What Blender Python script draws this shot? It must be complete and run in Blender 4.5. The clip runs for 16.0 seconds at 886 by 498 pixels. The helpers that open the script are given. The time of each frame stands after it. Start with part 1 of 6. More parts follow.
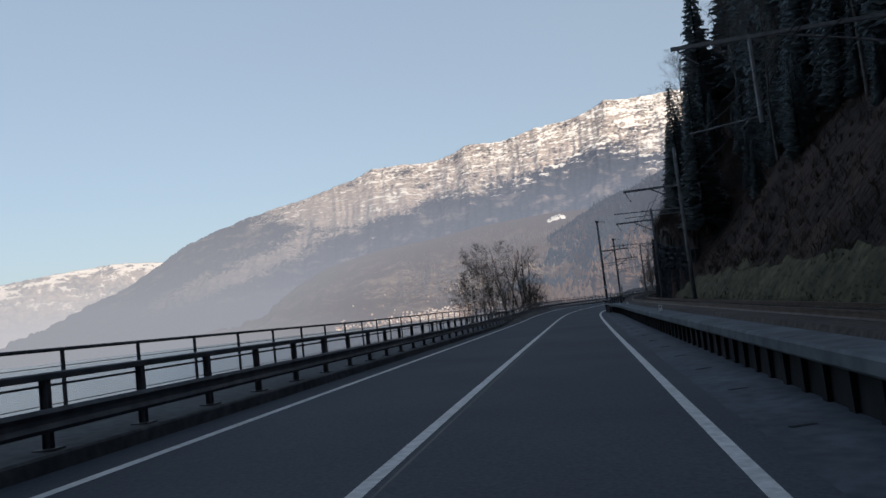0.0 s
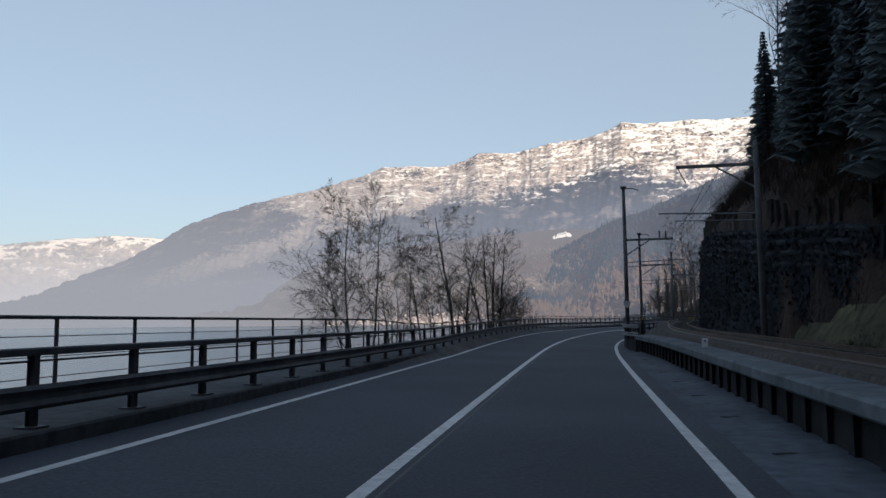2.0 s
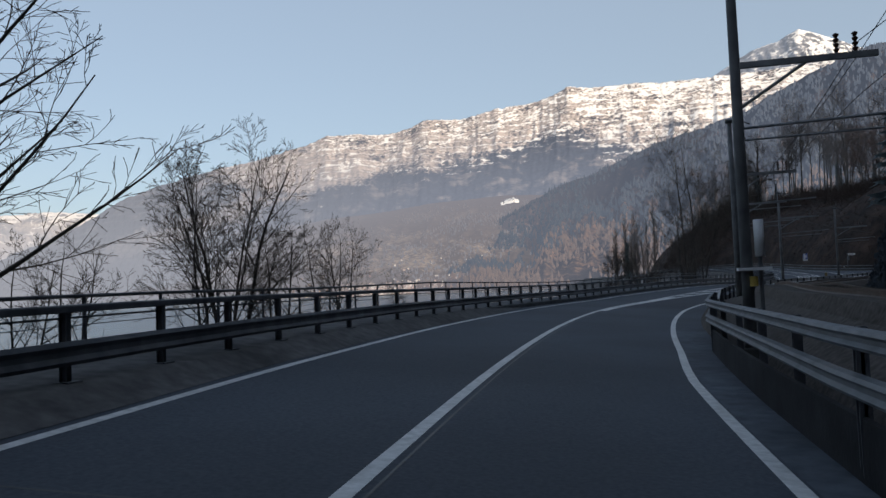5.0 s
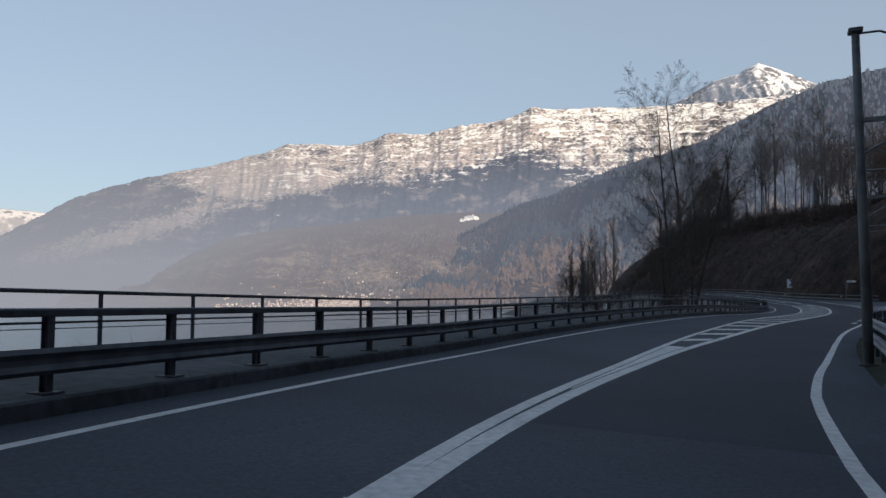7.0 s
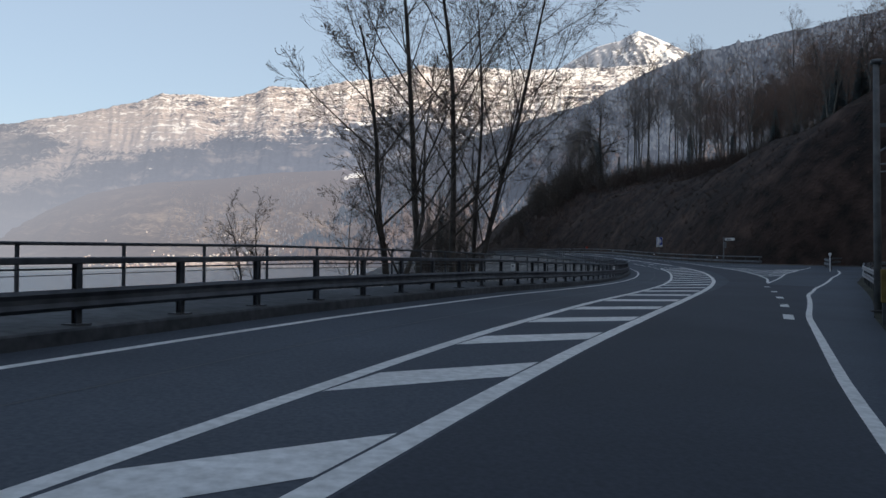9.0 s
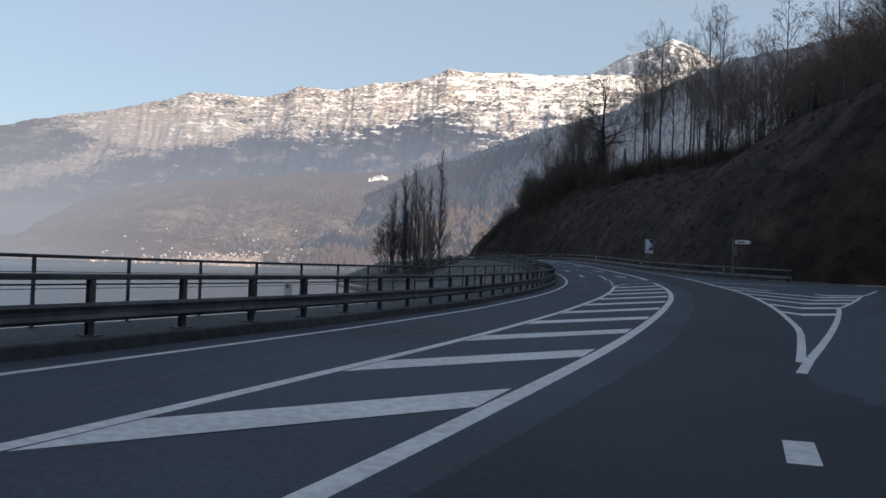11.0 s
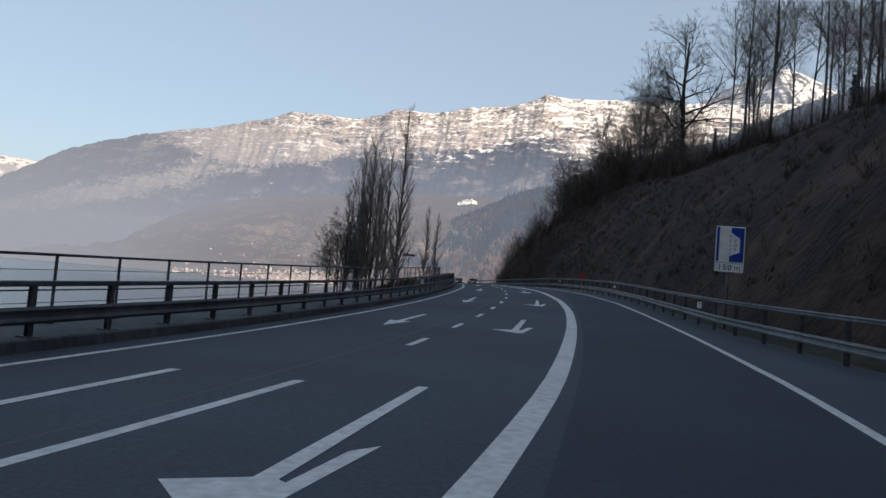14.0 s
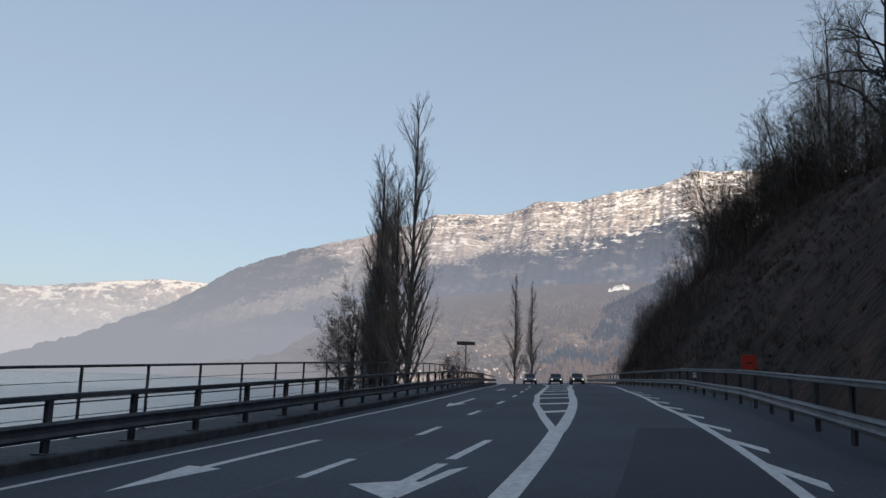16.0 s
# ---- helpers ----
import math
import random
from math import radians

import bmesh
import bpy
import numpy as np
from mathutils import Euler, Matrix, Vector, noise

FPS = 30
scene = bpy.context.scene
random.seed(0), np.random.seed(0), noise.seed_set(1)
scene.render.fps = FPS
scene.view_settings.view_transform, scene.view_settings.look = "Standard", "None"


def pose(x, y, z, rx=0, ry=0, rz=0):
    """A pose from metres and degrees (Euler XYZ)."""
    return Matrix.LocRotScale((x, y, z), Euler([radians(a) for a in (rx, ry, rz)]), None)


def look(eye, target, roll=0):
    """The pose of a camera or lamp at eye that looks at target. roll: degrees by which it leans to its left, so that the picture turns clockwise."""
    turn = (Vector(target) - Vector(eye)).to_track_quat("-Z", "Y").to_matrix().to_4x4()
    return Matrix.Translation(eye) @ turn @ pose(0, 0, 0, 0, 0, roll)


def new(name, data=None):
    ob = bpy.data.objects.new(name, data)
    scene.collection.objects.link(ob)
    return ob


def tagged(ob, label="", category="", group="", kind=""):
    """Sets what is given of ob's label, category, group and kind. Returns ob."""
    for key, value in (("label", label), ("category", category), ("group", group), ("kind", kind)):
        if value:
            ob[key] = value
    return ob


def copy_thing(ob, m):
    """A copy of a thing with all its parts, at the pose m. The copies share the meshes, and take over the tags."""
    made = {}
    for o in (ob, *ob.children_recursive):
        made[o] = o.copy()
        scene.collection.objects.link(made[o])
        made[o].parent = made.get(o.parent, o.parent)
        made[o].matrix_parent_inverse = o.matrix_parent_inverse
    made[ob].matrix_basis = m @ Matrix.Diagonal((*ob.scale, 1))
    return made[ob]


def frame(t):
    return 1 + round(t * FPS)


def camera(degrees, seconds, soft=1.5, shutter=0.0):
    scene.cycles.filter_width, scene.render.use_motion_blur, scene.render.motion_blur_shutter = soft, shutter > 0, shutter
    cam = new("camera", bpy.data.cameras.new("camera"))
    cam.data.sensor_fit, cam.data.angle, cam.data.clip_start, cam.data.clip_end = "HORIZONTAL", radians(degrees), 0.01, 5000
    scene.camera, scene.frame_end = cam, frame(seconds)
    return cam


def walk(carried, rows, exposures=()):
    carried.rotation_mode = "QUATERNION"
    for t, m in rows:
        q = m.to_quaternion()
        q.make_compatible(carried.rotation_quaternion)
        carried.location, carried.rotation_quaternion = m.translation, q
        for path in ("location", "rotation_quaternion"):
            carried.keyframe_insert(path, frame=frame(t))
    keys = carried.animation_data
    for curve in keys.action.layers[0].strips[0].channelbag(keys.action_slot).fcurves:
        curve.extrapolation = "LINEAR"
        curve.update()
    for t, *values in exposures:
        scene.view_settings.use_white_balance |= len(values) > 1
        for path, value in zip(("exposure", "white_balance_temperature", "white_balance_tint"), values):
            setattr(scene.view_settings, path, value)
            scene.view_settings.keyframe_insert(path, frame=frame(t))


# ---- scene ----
cam = camera(60.6, 16.0)
# seconds, eye, yaw to the left, pitch, roll in degrees
PATH = [
    (0, 0.000, 0.000, 1.600, 11.38, 5.04, -6.54),
    (0.5, -0.275, 8.660, 1.627, 13.50, 7.75, -3.37),
    (1, -0.550, 17.227, 1.649, 14.17, 5.80, -1.84),
    (1.5, -0.898, 25.700, 1.667, 12.18, 4.20, -0.87),
    (2, -1.124, 34.084, 1.681, 11.64, 5.52, -0.56),
    (2.5, -1.276, 42.400, 1.697, 10.18, 5.37, 0.64),
    (3, -1.465, 50.668, 1.722, 11.60, 5.53, 1.66),
    (3.5, -1.660, 58.888, 1.756, 12.02, 5.01, 0.85),
    (4, -1.769, 67.062, 1.799, 11.91, 4.80, -0.94),
    (4.2, -1.771, 70.315, 1.817, 12.43, 3.80, -0.93),
    (4.5, -1.769, 75.206, 1.844, 10.04, 3.24, -1.5),
    (4.7, -1.758, 78.460, 1.860, 8.50, 3.00, -2.54),
    (5.2, -1.754, 86.585, 1.896, 7.44, 3.27, -1.83),
    (5.7, -1.644, 94.696, 1.926, 6.39, 3.54, -1.11),
    (6.25, -0.978, 103.578, 1.952, 5.22, 3.85, -0.33),
    (6.8, 0.776, 112.289, 1.989, 4.06, 4.15, 0.46),
    (7, 1.679, 115.397, 2.006, 4.78, 4.25, 0.01),
    (7.5, 4.226, 123.085, 2.057, 9.59, 1.85, 1.29),
    (8, 6.856, 130.746, 2.121, 0.73, 1.03, -0.88),
    (8.5, 9.764, 138.528, 2.191, -1.79, 0.30, -1.52),
    (9, 13.236, 146.530, 2.264, -3.69, 1.22, 0.24),
    (9.2, 14.839, 149.762, 2.293, -3.26, 1.24, 0.65),
    (9.7, 19.235, 157.968, 2.368, -2.77, 1.34, 1.04),
    (10.2, 23.826, 166.543, 2.446, -2.27, 1.44, 1.44),
    (10.75, 28.741, 176.621, 2.556, -1.73, 1.56, 1.87),
    (11.3, 33.364, 187.432, 2.701, -1.19, 1.67, 2.30),
    (11.5, 34.999, 191.529, 2.763, -0.40, 2.38, 3.85),
    (12, 39.055, 202.123, 2.940, 2.34, 0.59, 4.46),
    (12.5, 42.969, 213.103, 3.151, -1.38, 4.19, 6.04),
    (13, 46.513, 224.389, 3.397, 0.13, 3.14, 5.26),
    (13.5, 49.487, 236.018, 3.678, 1.46, 2.93, 3.93),
    (14, 51.902, 247.955, 3.995, 5.55, 3.17, 4.94),
    (14.5, 53.898, 259.967, 4.356, 9.76, 5.32, 5.95),
    (15, 55.327, 271.879, 4.769, 11.74, 9.64, 4.80),
    (15.5, 56.055, 283.676, 5.232, 13.88, 10.93, 3.61),
    (16, 56.232, 295.317, 5.742, 17.39, 9.69, 1.64),
]


def heading(yaw, pitch):
    a, b = radians(yaw), radians(pitch)
    return Vector((-math.sin(a) * math.cos(b), math.cos(a) * math.cos(b), math.sin(b)))

walk(cam, [(t, look(Vector((x, y, z)), Vector((x, y, z)) + 5 * heading(a, b), c)) for t, x, y, z, a, b, c in PATH],
     exposures=[(0.0, 0.32), (0.8, 0.35), (1.5, 0.46), (2.0, 0.42), (3.0, 0.47), (3.5, 0.45), (4.5, 0.38), (7.0, 0.3), (8.0, 0.34), (9.0, 0.5), (11.5, 0.46), (14.0, 0.44), (15.0, 0.33), (16.0, 0.32)])

# ---- world and sun ----
SUN_AZ, SUN_EL = 139.0, 18.0
world = bpy.data.worlds.new("world")
scene.world = world
world.use_nodes = True
wn = world.node_tree.nodes
sky = wn.new("ShaderNodeTexSky")
sky.sky_type, sky.sun_disc = "NISHITA", False
sky.sun_elevation, sky.sun_rotation = radians(SUN_EL), radians(SUN_AZ)
sky.air_density, sky.dust_density, sky.ozone_density, sky.altitude = 1.0, 3.5, 1.0, 600
wn["Background"].inputs["Strength"].default_value = 0.15
veil = wn.new("ShaderNodeMix")
veil.data_type = "RGBA"
veil.inputs[7].default_value = (2.25, 2.65, 3.1, 1)
up = wn.new("ShaderNodeTexCoord")
upz = wn.new("ShaderNodeSeparateXYZ")
thin = wn.new("ShaderNodeMapRange")
for _k, _v in (("From Min", 0.35), ("From Max", 0.95), ("To Min", 0.62), ("To Max", 0.12)):
    thin.inputs[_k].default_value = _v
world.node_tree.links.new(up.outputs["Generated"], upz.inputs[0])
world.node_tree.links.new(upz.outputs["Z"], thin.inputs["Value"])
world.node_tree.links.new(thin.outputs["Result"], veil.inputs["Factor"])
world.node_tree.links.new(sky.outputs[0], veil.inputs[6])
world.node_tree.links.new(veil.outputs[2], wn["Background"].inputs["Color"])
sun = new("sun", bpy.data.lights.new("sun", "SUN"))
sun.data.energy, sun.data.angle, sun.data.color = 4.9, radians(0.5), (1.0, 0.86, 0.7)
_d = Vector((math.sin(radians(SUN_AZ)) * math.cos(radians(SUN_EL)), math.cos(radians(SUN_AZ)) * math.cos(radians(SUN_EL)), math.sin(radians(SUN_EL))))
sun.matrix_world = look(_d * 500, (0, 0, 0))


# ---- materials ----
def mat(name, dark, light, size=1.0, rough=0.8, bump=0.3, fine=12.0, metal=0.0, stain=0.25, stain_size=8.0, vary=0.0, spec=0.3):
    """Two colours mixed by a grain of that size in metres, with large stains and fine relief."""
    m = bpy.data.materials.new(name)
    m.use_nodes = True
    n, l = m.node_tree.nodes, m.node_tree.links
    b = n["Principled BSDF"]
    co = n.new("ShaderNodeTexCoord")
    geo = n.new("ShaderNodeNewGeometry")
    g = n.new("ShaderNodeTexNoise")
    g.inputs["Scale"].default_value, g.inputs["Detail"].default_value = 1.0 / size, 6
    l.new(geo.outputs["Position"], g.inputs["Vector"])
    big = n.new("ShaderNodeTexNoise")
    big.inputs["Scale"].default_value, big.inputs["Detail"].default_value = 1.0 / stain_size, 4
    l.new(geo.outputs["Position"], big.inputs["Vector"])
    mix = n.new("ShaderNodeMix")
    mix.data_type = "RGBA"
    mix.inputs[6].default_value, mix.inputs[7].default_value = (*dark, 1), (*light, 1)
    ramp = n.new("ShaderNodeMapRange")
    ramp.inputs["From Min"].default_value, ramp.inputs["From Max"].default_value = 0.3, 0.7
    l.new(g.outputs["Fac"], ramp.inputs["Value"])
    l.new(ramp.outputs["Result"], mix.inputs["Factor"])
    sh = n.new("ShaderNodeMapRange")
    sh.inputs["From Min"].default_value, sh.inputs["From Max"].default_value = 0.3, 0.7
    sh.inputs["To Min"].default_value, sh.inputs["To Max"].default_value = 1 - stain, 1 + stain * 0.6
    l.new(big.outputs["Fac"], sh.inputs["Value"])
    mul = n.new("ShaderNodeMix")
    mul.data_type, mul.blend_type = "RGBA", "MULTIPLY"
    mul.inputs["Factor"].default_value = 1.0
    l.new(mix.outputs[2], mul.inputs[6])
    l.new(sh.outputs["Result"], mul.inputs[7])
    out = mul.outputs[2]
    if vary:
        oi = n.new("ShaderNodeObjectInfo")
        vr = n.new("ShaderNodeMapRange")
        vr.inputs["To Min"].default_value, vr.inputs["To Max"].default_value = 1 - vary, 1 + vary
        l.new(oi.outputs["Random"], vr.inputs["Value"])
        m2 = n.new("ShaderNodeMix")
        m2.data_type, m2.blend_type = "RGBA", "MULTIPLY"
        m2.inputs["Factor"].default_value = 1.0
        l.new(out, m2.inputs[6])
        l.new(vr.outputs["Result"], m2.inputs[7])
        out = m2.outputs[2]
    l.new(out, b.inputs["Base Color"])
    b.inputs["Roughness"].default_value, b.inputs["Metallic"].default_value = rough, metal
    b.inputs["Specular IOR Level"].default_value = spec
    if bump:
        fn = n.new("ShaderNodeTexNoise")
        fn.inputs["Scale"].default_value, fn.inputs["Detail"].default_value = fine / size, 3
        l.new(geo.outputs["Position"], fn.inputs["Vector"])
        bp = n.new("ShaderNodeBump")
        bp.inputs["Strength"].default_value, bp.inputs["Distance"].default_value = bump, 0.02 * size
        l.new(fn.outputs["Fac"], bp.inputs["Height"])
        l.new(bp.outputs["Normal"], b.inputs["Normal"])
    return m


M_ASPHALT = mat("asphalt", (0.046, 0.056, 0.071), (0.077, 0.09, 0.109), 0.05, 0.85, 0.4, 3, stain=0.22, stain_size=5)
M_ASPHALT_NEW = mat("newer_asphalt", (0.025, 0.031, 0.042), (0.043, 0.051, 0.066), 0.05, 0.8, 0.4, 3, stain=0.2, stain_size=4)
M_SEAM = mat("tar", (0.012, 0.014, 0.018), (0.03, 0.034, 0.04), 0.2, 0.5, 0.2, 4, stain=0.3, stain_size=2)
M_GUTTER = mat("gutter", (0.052, 0.065, 0.082), (0.102, 0.12, 0.144), 0.25, 0.85, 0.4, 4, stain=0.35, stain_size=2.5)
M_PAINT = mat("road_paint", (0.5, 0.5, 0.48), (0.74, 0.74, 0.72), 0.12, 0.6, 0.2, 4, stain=0.12, stain_size=1.5)
M_STEEL = mat("galvanised_steel", (0.12, 0.13, 0.14), (0.21, 0.22, 0.23), 0.3, 0.6, 0.1, 8, 0.4, 0.25, 2)
M_STEEL_DARK = mat("weathered_steel", (0.065, 0.07, 0.078), (0.125, 0.132, 0.145), 0.3, 0.65, 0.1, 8, 0.3, 0.3, 2)
M_CONCRETE_DARK = mat("dark_concrete", (0.05, 0.05, 0.05), (0.11, 0.11, 0.105), 0.5, 0.9, 0.5, 8, stain=0.5, stain_size=2)
M_WALK = mat("walkway", (0.05, 0.056, 0.062), (0.1, 0.107, 0.116), 0.2, 0.9, 0.3, 6, stain=0.35, stain_size=3)
M_GRASS = mat("grass_bank", (0.016, 0.018, 0.011), (0.05, 0.051, 0.029), 0.5, 0.95, 0.6, 6, stain=0.5, stain_size=4)
M_SCRUB = mat("scrub_slope", (0.008, 0.006, 0.005), (0.066, 0.04, 0.031), 2.4, 0.95, 0.8, 5, stain=0.65, stain_size=9)
M_GALV = mat("bright_galvanised_steel", (0.2, 0.21, 0.22), (0.32, 0.33, 0.34), 0.3, 0.55, 0.1, 8, 0.3, 0.2, 2)
M_BARRIER = mat("dull_galvanised_steel", (0.11, 0.122, 0.135), (0.19, 0.205, 0.22), 0.3, 0.6, 0.1, 8, 0.3, 0.3, 2)
M_ROCK = mat("shore_rock", (0.06, 0.06, 0.06), (0.18, 0.17, 0.16), 0.8, 0.9, 0.8, 6, stain=0.4, stain_size=5)
M_BALLAST = mat("ballast", (0.04, 0.035, 0.03), (0.11, 0.095, 0.085), 0.12, 0.95, 0.8, 3, stain=0.3, stain_size=3)
M_RAIL = mat("rail_steel", (0.06, 0.045, 0.036), (0.13, 0.1, 0.085), 0.3, 0.5, 0.1, 6, 0.5, 0.2, 2)
M_BARK = mat("bark", (0.045, 0.04, 0.035), (0.12, 0.108, 0.096), 0.3, 0.95, 0.5, 6, stain=0.3, stain_size=1.5)
M_TWIG = mat("twigs", (0.06, 0.05, 0.043), (0.13, 0.11, 0.095), 0.5, 0.95, 0, stain=0.2, stain_size=2)
# Paler copy of the twigs: haze over distant trees put into the colour
M_TWIG_PALE = mat("pale_twigs", (0.14, 0.115, 0.1), (0.28, 0.23, 0.2), 0.5, 0.95, 0, stain=0.2, stain_size=2)
M_BIRCH = mat("pale_bark", (0.1, 0.095, 0.085), (0.24, 0.23, 0.21), 0.2, 0.9, 0.3, 6, stain=0.4, stain_size=0.8)
# Needle colour and translucency raised to stand for a glare veil over the forest
M_SPRUCE = mat("spruce_needles", (0.07, 0.095, 0.1), (0.155, 0.19, 0.182), 0.6, 0.9, 0.5, 6, stain=0.3, stain_size=5, vary=0.3)
_n, _l = M_SPRUCE.node_tree.nodes, M_SPRUCE.node_tree.links
_tr, _mx = _n.new("ShaderNodeBsdfTranslucent"), _n.new("ShaderNodeMixShader")
_tr.inputs["Color"].default_value = (0.26, 0.31, 0.33, 1)
_mx.inputs[0].default_value = 0.5
_l.new(_n["Principled BSDF"].outputs[0], _mx.inputs[1])
_l.new(_tr.outputs[0], _mx.inputs[2])
_l.new(_mx.outputs[0], _n["Material Output"].inputs["Surface"])
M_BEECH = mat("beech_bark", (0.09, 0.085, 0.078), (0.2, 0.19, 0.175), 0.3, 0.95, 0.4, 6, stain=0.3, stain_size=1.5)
M_COPING = mat("damp_coping", (0.085, 0.104, 0.118), (0.165, 0.19, 0.205), 0.4, 0.9, 0.4, 8, stain=0.35, stain_size=2)
# Near black: the shade of recesses and gaps is painted into this colour
M_RECESS = mat("recess_shade", (0.01, 0.011, 0.013), (0.028, 0.029, 0.032), 0.5, 0.95, 0.6, 8, stain=0.5, stain_size=1.5)
M_BANK = mat("winter_grass", (0.04, 0.04, 0.024), (0.13, 0.12, 0.066), 0.45, 0.95, 0.7, 6, stain=0.5, stain_size=2.5)


for _n in M_SCRUB.node_tree.nodes:
    if _n.bl_idname == "ShaderNodeBump":
        _n.inputs["Strength"].default_value, _n.inputs["Distance"].default_value = 0.9, 0.22


def far_mat(name, wood, rock, snow, air_right, air_left, grain=21.0, strata=1.0):
    """Distant ground: wood, rock and snow laid by the mesh's own frost and bare values, under haze painted in as
    emission (mist, glow).
    """
    m = bpy.data.materials.new(name)
    m.use_nodes = True
    n, l = m.node_tree.nodes, m.node_tree.links
    b = n["Principled BSDF"]
    geo = n.new("ShaderNodeNewGeometry")
    sn = n.new("ShaderNodeSeparateXYZ")
    l.new(geo.outputs["Normal"], sn.inputs[0])

    def attr(key):
        x = n.new("ShaderNodeAttribute")
        x.attribute_name = key
        return x.outputs["Fac"]

    def mr(src, a, c, lo=0.0, hi=1.0):
        x = n.new("ShaderNodeMapRange")
        x.clamp = True
        for k, v in (("From Min", a), ("From Max", c), ("To Min", lo), ("To Max", hi)):
            x.inputs[k].default_value = v
        l.new(src, x.inputs["Value"])
        return x.outputs["Result"]

    def ma(op, p, q):
        x = n.new("ShaderNodeMath")
        x.operation = op
        for k, v in enumerate((p, q)):
            if isinstance(v, (int, float)):
                x.inputs[k].default_value = v
            else:
                l.new(v, x.inputs[k])
        return x.outputs[0]

    def total(*terms):
        out = ma("MULTIPLY", terms[0][0], terms[0][1])
        for src, w in terms[1:]:
            out = ma("ADD", out, ma("MULTIPLY", src, w))
        return out

    def mixc(f, p, q):
        x = n.new("ShaderNodeMix")
        x.data_type = "RGBA"
        l.new(f, x.inputs["Factor"])
        for k, v in ((6, p), (7, q)):
            if isinstance(v, tuple):
                x.inputs[k].default_value = (*v, 1)
            else:
                l.new(v, x.inputs[k])
        return x.outputs[2]

    # ledges: noise drawn out along the level; gullies: noise drawn out down the slope
    def stretched(sx, sz, detail):
        mp = n.new("ShaderNodeMapping")
        mp.inputs["Scale"].default_value = (1 / sx, 1 / sx, 1 / sz)
        l.new(geo.outputs["Position"], mp.inputs["Vector"])
        x = n.new("ShaderNodeTexNoise")
        x.inputs["Scale"].default_value, x.inputs["Detail"].default_value, x.inputs["Roughness"].default_value = 1.0, detail, 0.68
        l.new(mp.outputs[0], x.inputs["Vector"])
        return ma("SUBTRACT", x.outputs["Fac"], 0.5)

    ledge, gully = stretched(grain * 3.2, grain * 0.6, 6), stretched(grain * 0.8, grain * 4.5, 6)
    fine, mid, broad = stretched(grain, grain, 7), stretched(grain * 2.8, grain * 2.2, 5), stretched(grain * 7, grain * 6, 4)
    cover = ma("ADD", attr("frost"), total((ledge, 1.5 * strata), (gully, 1.5), (mid, 2.2), (fine, 1.8), (broad, 1.6)))
    cover = ma("ADD", cover, mr(sn.outputs["Z"], 0.66, 0.96, -0.46, 0.02))
    snowy = mr(cover, -0.06, 0.07)
    naked = mr(ma("ADD", attr("bare"), total((gully, 2.0), (fine, 1.0), (broad, 1.8))), 0.4, 0.75)
    woods = mixc(mr(fine, -0.14, 0.14), tuple(0.55 * c for c in wood), tuple(1.5 * c for c in wood))
    woods = mixc(mr(broad, 0.02, 0.16), woods, tuple(0.55 * p + 0.45 * q for p, q in zip(wood, rock)))
    rocks = mixc(mr(total((ledge, 0.9), (gully, 1.0), (fine, 0.5)), -0.22, 0.22), tuple(0.68 * c for c in rock), tuple(1.25 * c for c in rock))
    col = mixc(snowy, mixc(naked, woods, rocks), snow)
    l.new(col, b.inputs["Base Color"])
    b.inputs["Roughness"].default_value, b.inputs["Specular IOR Level"].default_value = 0.95, 0.05
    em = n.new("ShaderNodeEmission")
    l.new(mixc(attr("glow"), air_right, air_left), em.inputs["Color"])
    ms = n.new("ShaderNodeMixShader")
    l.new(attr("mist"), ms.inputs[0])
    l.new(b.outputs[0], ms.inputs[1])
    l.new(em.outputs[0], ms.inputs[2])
    l.new(ms.outputs[0], n["Material Output"].inputs["Surface"])
    return m


SNOW = (0.88, 0.85, 0.8)
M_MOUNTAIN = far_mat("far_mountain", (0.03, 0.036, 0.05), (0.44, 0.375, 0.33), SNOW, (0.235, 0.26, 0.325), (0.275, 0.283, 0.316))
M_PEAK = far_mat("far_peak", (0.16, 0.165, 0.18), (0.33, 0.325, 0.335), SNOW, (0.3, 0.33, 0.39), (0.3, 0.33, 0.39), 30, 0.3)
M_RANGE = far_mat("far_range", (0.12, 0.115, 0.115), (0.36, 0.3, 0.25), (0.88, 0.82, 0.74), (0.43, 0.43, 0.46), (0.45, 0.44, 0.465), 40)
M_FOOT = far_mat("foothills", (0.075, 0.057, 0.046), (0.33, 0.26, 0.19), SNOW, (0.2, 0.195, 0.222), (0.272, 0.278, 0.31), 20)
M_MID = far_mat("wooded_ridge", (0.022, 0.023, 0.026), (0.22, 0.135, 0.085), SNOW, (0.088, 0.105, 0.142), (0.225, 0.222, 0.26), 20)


def water_mat():
    m = bpy.data.materials.new("lake_water")
    m.use_nodes = True
    n, l = m.node_tree.nodes, m.node_tree.links
    b = n["Principled BSDF"]
    b.inputs["Base Color"].default_value = (0.12, 0.15, 0.17, 1)
    b.inputs["Roughness"].default_value = 0.25
    b.inputs["IOR"].default_value = 1.33
    geo = n.new("ShaderNodeNewGeometry")
    no = n.new("ShaderNodeTexNoise")
    no.inputs["Scale"].default_value, no.inputs["Detail"].default_value = 0.6, 4
    l.new(geo.outputs["Position"], no.inputs["Vector"])
    bu = n.new("ShaderNodeBump")
    bu.inputs["Strength"].default_value, bu.inputs["Distance"].default_value = 0.15, 0.2
    l.new(no.outputs["Fac"], bu.inputs["Height"])
    l.new(bu.outputs["Normal"], b.inputs["Normal"])
    return m


M_WATER = water_mat()

